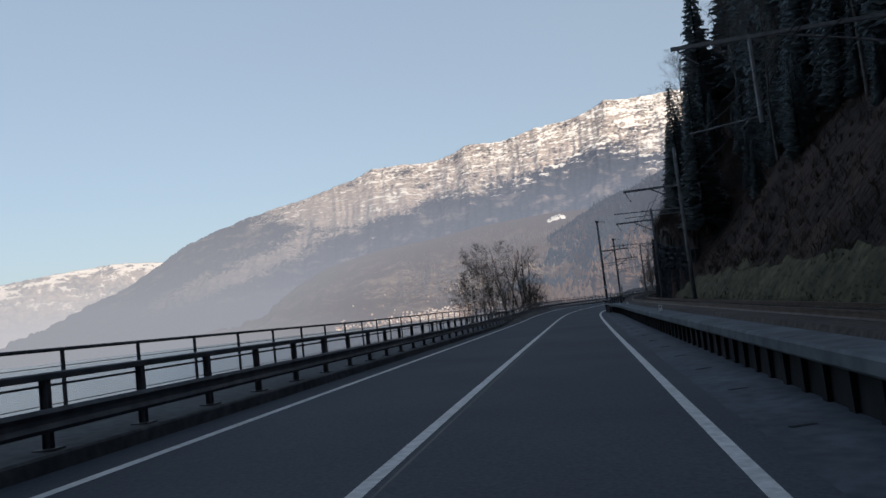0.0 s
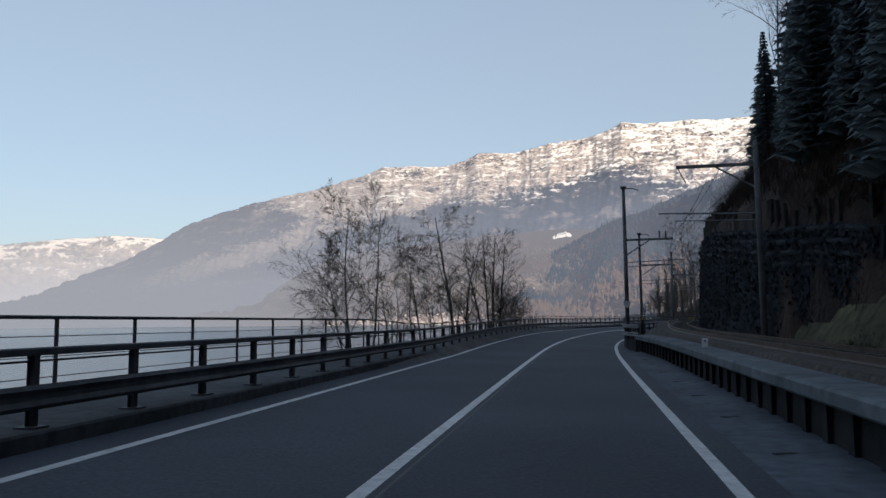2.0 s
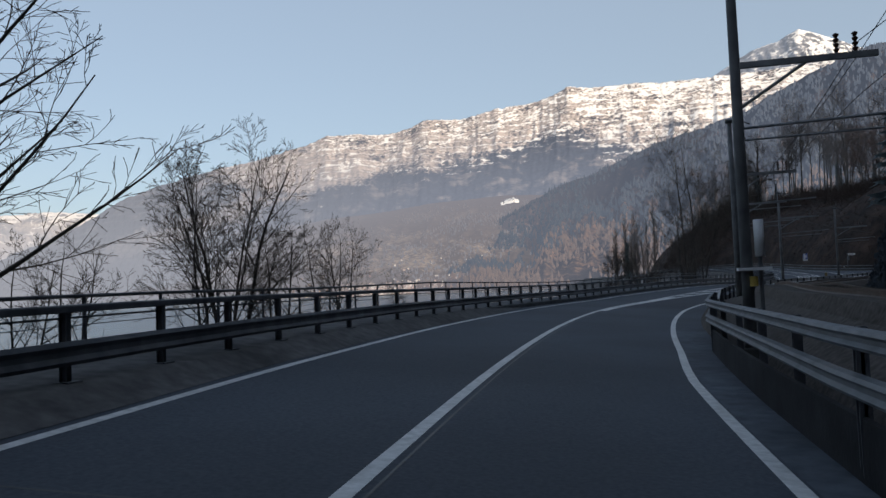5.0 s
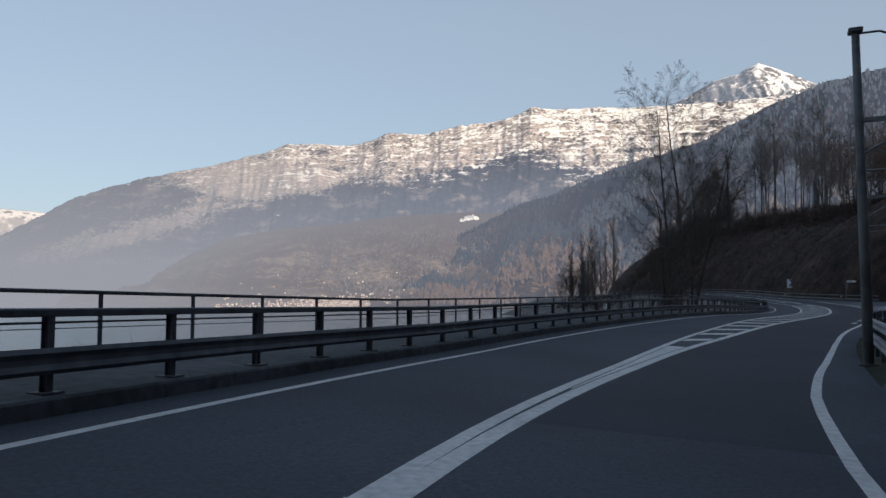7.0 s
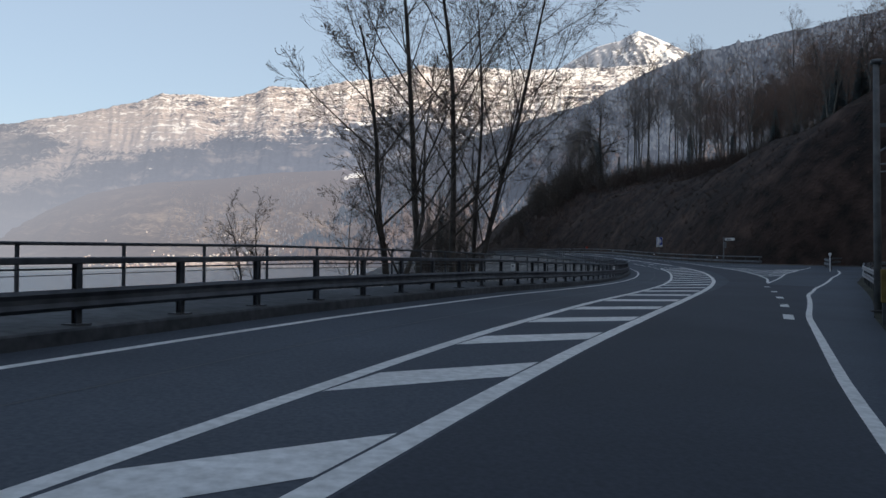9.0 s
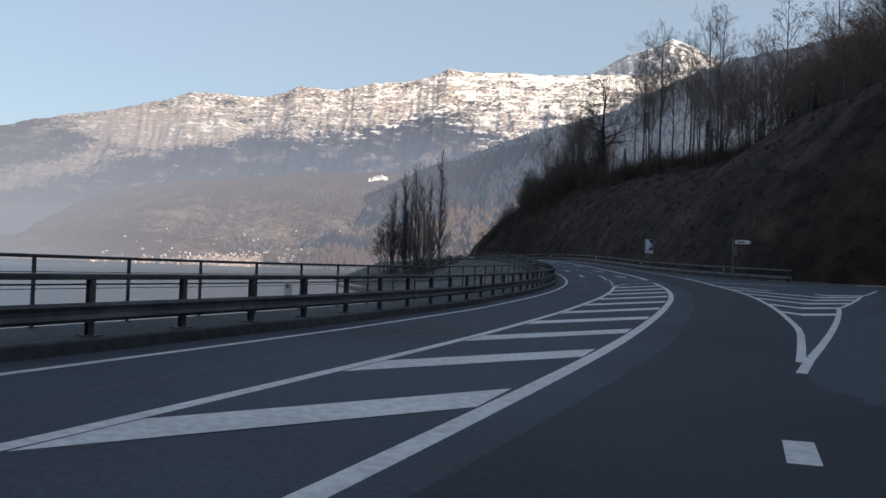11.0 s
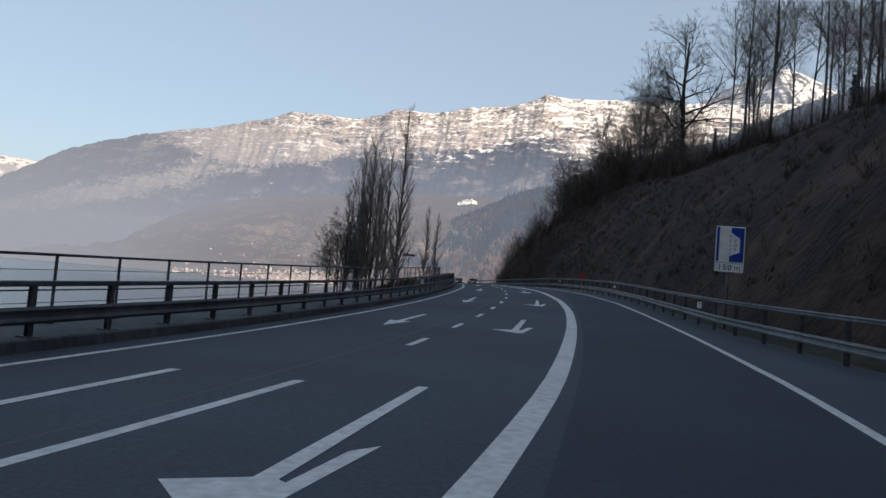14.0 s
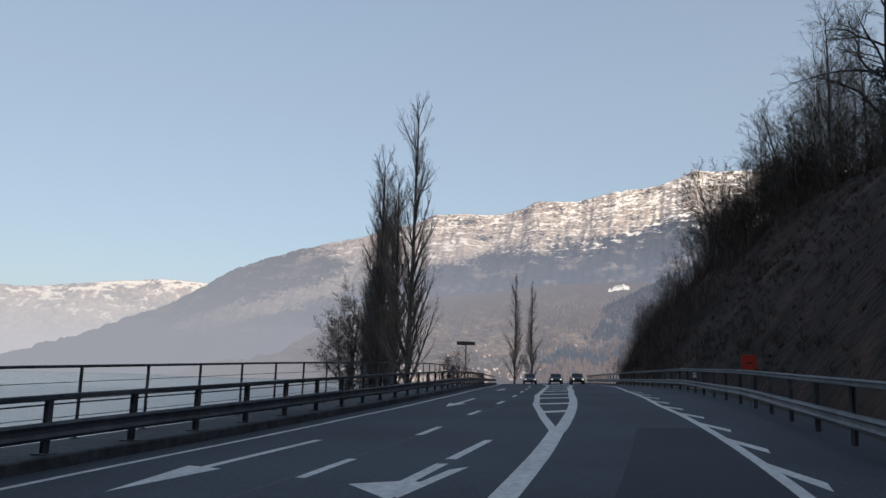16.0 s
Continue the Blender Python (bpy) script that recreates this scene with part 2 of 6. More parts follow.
# ---- plan: the left edge line of the road, every 10 m from s = -15 ----
S0, DS = -15.0, 10.0
TURN = [1.7, 1.7, 1.7, 1.6, 1.6, 1.5, 1.4, 1.3, 0.8, -0.7, -2.6, -3.8, -6.1, -9.6, -14.4, -17.9, -21.3, -24.4, -26.8, -26.8, -25.6,
        -23.5, -21.8, -20.2, -18.4, -14.9, -12.0, -9.5, -7.4, -5.4, -4.0, -3.0, -1.6, 0.6, 3.7, 6.5, 8.5, 10, 11, 12]
RISE = [0.26, 0.29, 0.31, 0.31, 0.3, 0.29, 0.29, 0.3, 0.32, 0.47, 0.62, 0.73, 0.77, 0.78, 0.81, 0.83, 0.97, 1.12, 1.27, 1.32, 1.28,
        1.26, 1.28, 1.35, 1.52, 1.71, 1.92, 2.15, 2.41, 2.7, 3.04, 3.42, 3.85, 4.28, 4.62, 4.89, 5.09, 5.2]
BANK = [-0.057, -0.057, -0.054, -0.05, -0.045, -0.04, -0.035, -0.03, -0.025, -0.043, -0.066, -0.089, -0.092, -0.074, -0.056, -0.042,
        -0.05, -0.057, -0.064, -0.059, -0.041, -0.024, -0.008, 0.005, 0.008, 0.012, 0.015, 0.019, 0.022, 0.025, 0.028, 0.032, 0.035]
S_BACK, S_END = -60.0, 480.0
_fs = np.arange(S_BACK, S_END, 0.5)
_h = np.radians(np.interp(_fs, S0 + DS * np.arange(len(TURN)), TURN))
_x = np.concatenate([[0], np.cumsum((-np.sin(_h[1:]) - np.sin(_h[:-1])) * 0.25)])
_y = np.concatenate([[0], np.cumsum((np.cos(_h[1:]) + np.cos(_h[:-1])) * 0.25)])
_x += -4.912 - np.interp(S0, _fs, _x)
_y += -15.0 - np.interp(S0, _fs, _y)


def road(s, u, dz=0.0):
    """The place at s metres along the left edge line, u metres to its right, dz above the road."""
    h = np.interp(s, _fs, _h)
    z = np.interp(s, S0 + DS * np.arange(len(RISE)), RISE) + np.interp(s, S0 + DS * np.arange(len(BANK)), BANK) * max(-3.0, min(u, 14.0))
    return Vector((float(np.interp(s, _fs, _x) + u * np.cos(h)), float(np.interp(s, _fs, _y) + u * np.sin(h)), float(z + dz)))


def along(s):
    return float(np.interp(s, _fs, _h))


# ---- building helpers ----
class Shape:
    def __init__(self):
        self.v, self.f = [], []

    def add(self, verts, faces):
        k = len(self.v)
        self.v += [tuple(p) for p in verts]
        self.f += [tuple(i + k for i in q) for q in faces]
        return self

    def box(self, x0, x1, y0, y1, z0, z1, m=None, bevel=0.0):
        b = bevel
        if b:
            loops = []
            for z, i in ((z0, b), (z0 + b, 0), (z1 - b, 0), (z1, b)):
                loops.append([(x0 + i, y0 + i, z), (x1 - i, y0 + i, z), (x1 - i, y1 - i, z), (x0 + i, y1 - i, z)])
        else:
            loops = [[(x0, y0, z), (x1, y0, z), (x1, y1, z), (x0, y1, z)] for z in (z0, z1)]
        vs = [Vector(p) for lp in loops for p in lp]
        if m is not None:
            vs = [m @ p for p in vs]
        fs = [(3, 2, 1, 0)]
        n = len(loops)
        for k in range(n - 1):
            for j in range(4):
                fs.append((4 * k + j, 4 * k + (j + 1) % 4, 4 * k + 4 + (j + 1) % 4, 4 * k + 4 + j))
        fs.append(tuple(4 * (n - 1) + j for j in range(4)))
        return self.add(vs, fs)

    def tube(self, pts, radii, sides=6, cap=True):
        pts = [Vector(p) for p in pts]
        n, vs = len(pts), []
        prev = None
        for i, p in enumerate(pts):
            d = (pts[min(i + 1, n - 1)] - pts[max(i - 1, 0)]).normalized()
            ref = prev if prev is not None else (Vector((1, 0, 0)) if abs(d.x) < 0.9 else Vector((0, 1, 0)))
            a = (ref - d * ref.dot(d)).normalized()
            prev = a
            b = d.cross(a)
            r = radii[i] if isinstance(radii, (list, tuple)) else radii
            vs += [p + (a * math.cos(2 * math.pi * k / sides) + b * math.sin(2 * math.pi * k / sides)) * r for k in range(sides)]
        fs = [(i * sides + k, i * sides + (k + 1) % sides, (i + 1) * sides + (k + 1) % sides, (i + 1) * sides + k) for i in range(n - 1) for k in range(sides)]
        if cap:
            fs += [tuple(reversed(range(sides))), tuple((n - 1) * sides + k for k in range(sides))]
        return self.add(vs, fs)

    def loft(self, rings, closed=True):
        n = len(rings[0])
        vs = [p for r in rings for p in r]
        fs = []
        for i in range(len(rings) - 1):
            for k in range(n if closed else n - 1):
                fs.append((i * n + k, i * n + (k + 1) % n, (i + 1) * n + (k + 1) % n, (i + 1) * n + k))
        if closed:
            fs += [tuple(reversed(range(n))), tuple((len(rings) - 1) * n + k for k in range(n))]
        return self.add(vs, fs)

    def mesh(self, name, material, smooth=False):
        me = bpy.data.meshes.new(name)
        me.from_pydata([tuple(p) for p in self.v], [], self.f)
        me.materials.append(material)
        if smooth:
            me.polygons.foreach_set("use_smooth", [True] * len(me.polygons))
        me.update()
        return me


def part(name, shape, material, parent=None, label="", smooth=False, at=None):
    ob = new(name, shape.mesh(name, material, smooth) if isinstance(shape, Shape) else shape)
    if parent is not None:
        ob.parent = parent
    if at is not None:
        ob.matrix_basis = at
    if label:
        ob["label"] = label
    return ob


def thing(name, label, category, group="", kind="", at=None):
    ob = new(name)
    if at is not None:
        ob.matrix_basis = at
    return tagged(ob, label, category, group, kind)


def sections(s0, s1, step=4.0):
    k = max(2, int(round((s1 - s0) / step)) + 1)
    return np.linspace(s0, s1, k)


def beam(s0, s1, u, profile, step=3.0, lift=lambda s: 0.0):
    """A bar along the road: profile of (across, up) points, u a number or a function of s."""
    sh = Shape()
    rings = [[road(s, (u(s) if callable(u) else u) + a, b + lift(s)) for a, b in profile] for s in sections(s0, s1, step)]
    return sh.loft(rings)


def rect(w, z0, z1, b=0.01):
    return [(-w / 2 + b, z0), (w / 2 - b, z0), (w / 2, z0 + b), (w / 2, z1 - b), (w / 2 - b, z1), (-w / 2 + b, z1), (-w / 2, z1 - b), (-w / 2, z0 + b)]


def curve_of(pairs):
    xs, ys = [p[0] for p in pairs], [p[1] for p in pairs]
    return lambda s: float(np.interp(s, xs, ys))


def stripe(s0, s1, u, w, step=2.0, dz=0.004):
    sh = Shape()
    ss = sections(s0, s1, step)
    uu = u if callable(u) else (lambda s: u)
    return sh.loft([[road(s, uu(s) - w / 2, dz), road(s, uu(s) + w / 2, dz)] for s in ss], closed=False)


def patch(pts, dz=0.0045):
    return Shape().add([road(s, u, dz) for s, u in pts], [tuple(range(len(pts)))])


# ---- road ----
def eased(f, reach=3.5, until=236.0):
    """The same curve with its corners rounded, up to a place."""
    return lambda s: f(s) if s > until else sum(f(s + reach * k / 4) for k in range(-4, 5)) / 9


HATCH_L = eased(curve_of([(122, 3.27), (128, 3.27), (132, 3.52), (138, 3.6), (143, 3.58), (150, 3.45), (157, 3.28), (161, 3.08), (167, 2.9), (174, 2.72), (187, 2.7), (200, 2.76), (218, 2.8), (230, 2.98), (240, 3.2), (243, 3.45), (246.4, 4.2), (250.5, 6.55)]))
HATCH_R = eased(curve_of([(122, 3.46), (128, 3.56), (131.5, 3.82), (135, 4.0), (138, 4.17), (141, 4.3), (144.5, 4.5), (148, 4.7), (154, 4.82), (170, 4.85), (184, 4.95), (195, 5.25), (207, 5.65), (215, 5.8), (223, 6.0), (231, 6.2), (241, 6.45), (250.5, 6.65)]))
EDGE_R = curve_of([(-60, 6.65), (98, 6.65), (104, 6.9), (125, 7.03), (131, 7.25), (136, 7.65), (140, 8.02), (145, 8.3), (151, 8.48), (163, 8.55), (176, 8.7), (190, 9.6), (198, 10.8), (215, 14.5), (235, 20.0)])
LANE_R = curve_of([(205, 8.9), (212, 9.6), (221, 9.95), (237, 10.4), (248, 10.6), (255, 10.9), (263, 11.1), (272, 11.2), (284, 11.0), (293, 10.75), (303, 10.4), (310, 9.95), (318, 9.4), (331, 8.5), (345, 8.3), (370, 9.3), (400, 10.6), (480, 11)])
ROAD_R = curve_of([(-60, 8.45), (70, 8.45), (76, 8.0), (120, 8.0), (139, 8.8), (160, 9.4), (178, 10.6), (195, 12.8), (207, 14.5), (217, 17), (226, 27), (245, 30), (255, 24), (259, 19), (263, 17), (268, 15), (278, 13.6), (285, 12.8), (305, 12.2), (330, 11.8), (370, 12), (480, 12.5)])
sh = Shape()
sh.loft([[road(s, -0.75 + (ROAD_R(s) + 0.75) * k / 8) for k in range(9)] for s in sections(S_BACK, 420, 2.0)], closed=False)
road_ob = tagged(part("road", sh, M_ASPHALT, smooth=True), "dark grey asphalt lakeside road with white markings", "road", kind="structure")


def mark(name, sh):
    return part(name, sh, M_PAINT, road_ob)


part("newer_lane", Shape().loft([[road(q, HATCH_R(q) + (0.15 if q < 185 else min(1.0, 0.15 + (q - 185) * 0.04)), 0.0022), road(q, min(EDGE_R(q), LANE_R(max(q, 205)) if q > 200 else 99) - 0.06, 0.0022)] for q in sections(126, 322, 2.0)], closed=False), M_ASPHALT_NEW, road_ob, "darker newer asphalt of the driving lane", smooth=True)
for q0, q1, u in ((S_BACK, 122, 3.4), (150, 262, 1.45), (262, 330, 3.3)):
    part("tar_seam", stripe(q0, q1, u, 0.03, 2.0, 0.003), M_SEAM, road_ob, "dark tar seam")
for q in (88.4, 146.0, 207.6, 208.8, 262.0, 301.5):
    part("tar_seam", patch([(q, -0.7), (q + 0.15, 6.5), (q + 0.19, 6.5), (q + 0.04, -0.7)], 0.003), M_SEAM, road_ob, "dark tar seam")
mark("edge_line", stripe(S_BACK, 420, 0.0, 0.15))
mark("centre_line", stripe(S_BACK, 122, 3.23, 0.16))
mark("edge_line", stripe(S_BACK, 235, EDGE_R, 0.17))
mark("edge_line", stripe(205, 420, LANE_R, 0.17))
mark("island_line", stripe(122, 250.4, HATCH_L, 0.19, 1.5))
mark("island_line", stripe(122, 250.4, HATCH_R, 0.24, 1.5))

# ---- ground on the right ----
TOE = curve_of([(-60, 12.6), (67, 12.6), (100, 12.9), (112, 13.0), (118, 14.4), (140, 16), (178, 18), (195, 20), (210, 24), (226, 31), (245, 34), (255, 28), (259, 23), (263, 20), (270, 17.2), (285, 14.2), (305, 13.4), (330, 13.0), (370, 13.2), (390, 14.0), (410, 15.6), (440, 22), (480, 30)])
WALL = curve_of([(57, 0.0), (58, 1.9), (61, 2.9), (67, 4.5), (75, 5.3), (85, 6.2), (92, 6.6), (98, 6.7), (101.7, 6.6), (103.7, 6.0), (106.7, 4.1), (108.7, 2.1), (110.5, 0.6), (111.5, 0.0)])
SET_BACK = curve_of([(57, 1.3), (67, 0.0)])


TALL = curve_of([(-60, 60), (85, 60), (97, 44), (125, 34), (180, 31), (230, 34), (268, 31), (290, 23.8), (308, 20.2), (330, 20.6), (350, 21.2), (372, 22.2), (392, 23.6), (480, 24.4)])
RUN = curve_of([(-60, 40), (90, 40), (125, 30), (180, 20), (260, 15), (300, 13), (480, 13)])


def hill(s, u):
    """Height over the road of the ground on the right."""
    t = TOE(s)
    d = u - t
    if d <= 0:
        return 0.0
    tall, run = TALL(s), RUN(s)
    z = tall * (1 - math.exp(-d / run)) + 0.13 * max(0, d - 10)
    z += WALL(s) * min(1.0, max(0.0, (d - SET_BACK(s)) / 0.35))
    return z + noise.noise(Vector((s * 0.09, u * 0.35, 11.0))) * min(0.8, d * 0.1) + noise.noise(Vector((s * 0.06, u * 0.06, 2.0))) * min(2.2, d * 0.12) + noise.noise(Vector((s * 0.3, u * 0.3, 7.0))) * min(0.5, d * 0.06)


BASE = curve_of([(-60, 0.85), (66, 0.85), (80, 1.05), (90, 1.4), (100, 1.7), (112, 1.8), (125, 1.2), (140, 0.3), (155, 0.0), (480, 0.0)])
sh = Shape()
cols = [0, 0.4, 0.8, 1.3, 2, 3, 4, 5, 6.5, 8, 10, 12, 14, 17, 20, 24, 28, 32, 37, 42, 48, 55, 63, 72, 82, 95, 110, 150, 210, 290]
sh.loft([[road(s, TOE(s) + c, BASE(s) + hill(s, TOE(s) + c)) for c in cols] for s in sections(S_BACK, 478, 3.0)], closed=False)
tagged(part("ground_slope", sh, M_SCRUB, smooth=True), "steep brown winter slope above the road with scrub", "slope", kind="structure")

sh = Shape()
sh.loft([[road(s, ROAD_R(s) + (TOE(s) + 0.02 - ROAD_R(s)) * k / 4, -0.02 + BASE(s) * (1 if k else 0)) for k in range(5)] for s in sections(133, 478, 2.0)], closed=False)
tagged(part("ground_verge", sh, M_GRASS, smooth=True), "dull green grass verge beside the road", "verge", kind="structure")

# ---- walkway, shore, lake ----
sh = beam(S_BACK, 420, -1.62, [(-0.9, -1.2), (0.87, -1.2), (0.87, 0.17), (0.84, 0.2), (-0.9, 0.2)], 2.0)
tagged(part("pavement", sh, M_WALK), "grey concrete lakeside walkway with raised kerb", "walkway", kind="structure")
M_SHOULDER = mat("dusty_gravel", (0.075, 0.074, 0.074), (0.15, 0.146, 0.142), 0.25, 0.95, 0.6, 5, stain=0.4, stain_size=2.5)
sh = Shape().loft([[road(s, u + 0.06 * noise.noise(Vector((s * 0.4, u, 5.0))), z - 0.16 * max(0, (67 - s) / 10, (s - 116) / 6)) for u, z in ((-0.22, 0.006), (-0.5, 0.09), (-0.78, 0.208), (-1.5, 0.225), (-2.46, 0.215))] for s in sections(57, 122, 1.0)], closed=False)
tagged(part("ground_shoulder", sh, M_SHOULDER, smooth=True), "dusty gravel banked against the walkway kerb", "shoulder", kind="structure")
LAKE_Z = -4.0
sh = Shape()
cols = [-2.5, -3.2, -4.2, -5.5, -7, -9, -11.5, -15, -20]
def shore_z(s, u):
    d = -2.5 - u
    return -0.1 - 0.42 * d + noise.noise(Vector((s * 0.35, u * 0.35, 3.0))) * min(0.5, 0.2 + 0.2 * d)
sh.loft([[road(s, c, shore_z(s, c)) for c in reversed(cols)] for s in sections(S_BACK, 478, 2.0)], closed=False)
tagged(part("ground_shore", sh, M_ROCK, smooth=True), "rocky lake bank falling to the water", "bank", kind="structure")
sh = Shape().add([(-4500, -1200, LAKE_Z), (600, -1200, LAKE_Z), (600, 4500, LAKE_Z), (-4500, 4500, LAKE_Z)], [(0, 1, 2, 3)])
tagged(part("water", sh, M_WATER), "pale still lake under mist", "lake", kind="structure")


# ---- distance ----
_lattice = np.random.RandomState(7).rand(256, 256)


def smooth_noise(x, y, seed=0):
    """Value noise from -1 to 1 on arrays."""
    x, y = x + 31.7 * seed, y + 17.3 * seed
    i, j = np.floor(x).astype(int), np.floor(y).astype(int)
    f, g = x - i, y - j
    f, g = f * f * (3 - 2 * f), g * g * (3 - 2 * g)
    a, b = _lattice[i % 256, j % 256], _lattice[(i + 1) % 256, j % 256]
    c, d = _lattice[i % 256, (j + 1) % 256], _lattice[(i + 1) % 256, (j + 1) % 256]
    return 2 * ((a * (1 - f) + b * f) * (1 - g) + (c * (1 - f) + d * f) * g) - 1


def layered(x, y, seed=0, octaves=4):
    return sum(smooth_noise(x * 2.03 ** k, y * 2.03 ** k, seed + k) / 1.9 ** k for k in range(octaves))


def ridged(x, y, seed=0, octaves=4):
    return sum((0.6 - 2 * np.abs(smooth_noise(x * 2.1 ** k, y * 2.1 ** k, seed + k))) / 1.9 ** k for k in range(octaves))


def massif(name, label, skyline, r_foot, r_top, z_foot, material, frost, bare, mist, glow, shape=1.3, rib=30.0, terrace=0.0, lean=0.12, az_step=0.12, rows=110, seed=0, jag=4.0):
    """Ground that climbs from a foot line to a skyline (azimuth and elevation in degrees); frost, bare, mist and glow are
    functions of azimuth and elevation that say how much snow, bare rock and haze there is."""
    az = np.arange(skyline[0][0], skyline[-1][0] + 0.01, az_step)
    el = np.interp(az, [p[0] for p in skyline], [p[1] for p in skyline])
    t = np.arange(rows + 6) / rows
    A, T = np.meshgrid(az, t, indexing="ij")
    R = r_foot + (r_top - r_foot) * T
    top = (np.tan(np.radians(el)) * r_top + jag * layered(az * 2.3, az * 0, seed, 4) + 0.5 * jag * np.abs(layered(az * 9, az * 0, seed + 5, 3)))[:, None]
    up = np.clip(T, 0, 1)
    Z = z_foot + (top - z_foot) * up ** shape
    slant = A + lean * (el[:, None] - np.degrees(np.arctan2(Z, R)))
    body = np.minimum(1, 2.5 * up) * np.minimum(1, 4 * (1 - up) + 0.04)
    Z = Z + body * rib * (ridged(slant * 0.5, up * 1.3, seed + 3) + 0.35 * ridged(slant * 1.7, up * 6, seed + 9, 3) + 0.25 * layered(A * 3.1, up * 22, seed + 40, 3))
    if terrace:
        wave = 2 * np.pi * Z / 44 + 2.2 * layered(A * 0.18, up * 2, seed + 20, 3)
        Z = Z + terrace * 6.5 * np.sin(wave) * np.clip(3 * up - 1.0, 0, 1) * np.minimum(1, 6 * (1 - up) + 0.05) * (0.7 + 0.5 * layered(A * 0.4, up * 5, seed + 30, 3))
    Z = np.where(T > 1, top - (T - 1) * (r_top - r_foot) * 0.9, Z)
    X, Y = np.sin(np.radians(A)) * R, np.cos(np.radians(A)) * R
    m, k = A.shape
    i = np.arange(m * k).reshape(m, k)
    faces = np.stack([i[:-1, :-1], i[1:, :-1], i[1:, 1:], i[:-1, 1:]], -1).reshape(-1, 4)
    me = bpy.data.meshes.new(name)
    me.from_pydata(np.stack([X, Y, Z], -1).reshape(-1, 3).tolist(), [], faces.tolist())
    E = np.degrees(np.arctan2(Z, R))
    for key, f in (("frost", frost), ("bare", bare), ("mist", mist), ("glow", glow)):
        v = (f(A, E) + np.zeros_like(A)).astype(np.float32).ravel()
        me.attributes.new(key, "FLOAT", "POINT").data.foreach_set("value", v)
    me.materials.append(material)
    me.polygons.foreach_set("use_smooth", [True] * len(me.polygons))
    me.update()
    return tagged(part(name, me, None), label, "mountain", kind="structure")


def lerp_of(pairs):
    xs, ys = [p[0] for p in pairs], [p[1] for p in pairs]
    return lambda v: np.interp(v, xs, ys)


def blob(a, e, a0, e0, ra, re, tilt=0.0):
    return np.exp(-((a - a0) / ra) ** 2 - ((e - e0 - tilt * (a - a0)) / re) ** 2)


SNOW_LINE = lerp_of([(-40, 9.5), (-30, 8.6), (-24, 8.5), (-21, 8.0), (-16.3, 8.4), (-12.3, 9.2), (-8.5, 8.9), (-4.8, 9.5), (-1.4, 10.1), (0.4, 10.9), (1.7, 11.6), (2.6, 10.9), (4.4, 9.9), (7, 9.3), (13, 9)])
SNOW_FULL = lerp_of([(-34, -0.42), (-26, -0.3), (-18, -0.22), (-15.8, -0.02), (-9, -0.04), (-4, -0.02), (1, 0.06), (5, 0.16), (14, 0.2)])
# Painted haze: share of emitted air colour by elevation, and its paler tone leftward
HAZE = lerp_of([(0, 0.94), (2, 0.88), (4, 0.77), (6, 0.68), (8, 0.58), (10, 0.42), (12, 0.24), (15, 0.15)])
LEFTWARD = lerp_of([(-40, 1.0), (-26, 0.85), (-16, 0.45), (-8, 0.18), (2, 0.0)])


def mountain_frost(a, e):
    over = e - SNOW_LINE(a)
    return SNOW_FULL(a) - 0.05 + np.where(over > 0, 0.03 * over, np.maximum(0.42 * over, -1.2)) + 0.5 * blob(a, e, -16.2, 6.5, 1.6, 0.3, 0.12) + 0.3 * blob(a, e, -1.6, 10.35, 2.6, 0.3, 0.42)


def mountain_bare(a, e):
    return 0.75 * np.clip((e - SNOW_LINE(a) + 0.7) * 0.8, 0, 1) + 1.0 * blob(a, e, -16.5, 8.8, 4.2, 1.0) + 0.95 * blob(a, e, -28, 4.3, 5.6, 1.0, 0.3) + 0.7 * blob(a, e, -20.5, 7.2, 4.0, 1.0, 0.3)


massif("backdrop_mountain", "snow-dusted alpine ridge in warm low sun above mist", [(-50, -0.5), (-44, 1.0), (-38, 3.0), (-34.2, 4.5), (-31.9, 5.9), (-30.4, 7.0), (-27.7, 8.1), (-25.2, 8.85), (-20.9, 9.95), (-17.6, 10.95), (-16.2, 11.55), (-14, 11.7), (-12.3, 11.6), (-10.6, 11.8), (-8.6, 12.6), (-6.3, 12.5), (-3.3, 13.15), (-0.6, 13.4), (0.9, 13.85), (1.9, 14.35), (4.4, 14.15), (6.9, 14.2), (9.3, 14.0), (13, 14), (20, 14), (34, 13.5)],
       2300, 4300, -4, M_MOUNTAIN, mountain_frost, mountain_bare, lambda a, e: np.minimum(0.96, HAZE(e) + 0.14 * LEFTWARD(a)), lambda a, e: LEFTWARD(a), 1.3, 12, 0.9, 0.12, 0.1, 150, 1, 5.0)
# The peak's shaded left flank is put in as thinner snow and thicker haze
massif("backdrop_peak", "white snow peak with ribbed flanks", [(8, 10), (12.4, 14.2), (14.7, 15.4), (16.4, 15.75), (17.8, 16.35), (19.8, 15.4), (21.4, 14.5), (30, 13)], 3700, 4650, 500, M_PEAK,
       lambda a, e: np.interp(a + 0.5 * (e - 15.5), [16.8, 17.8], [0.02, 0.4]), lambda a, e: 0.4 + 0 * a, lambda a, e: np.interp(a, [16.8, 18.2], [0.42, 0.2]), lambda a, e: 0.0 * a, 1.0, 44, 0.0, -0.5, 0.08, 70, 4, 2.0)
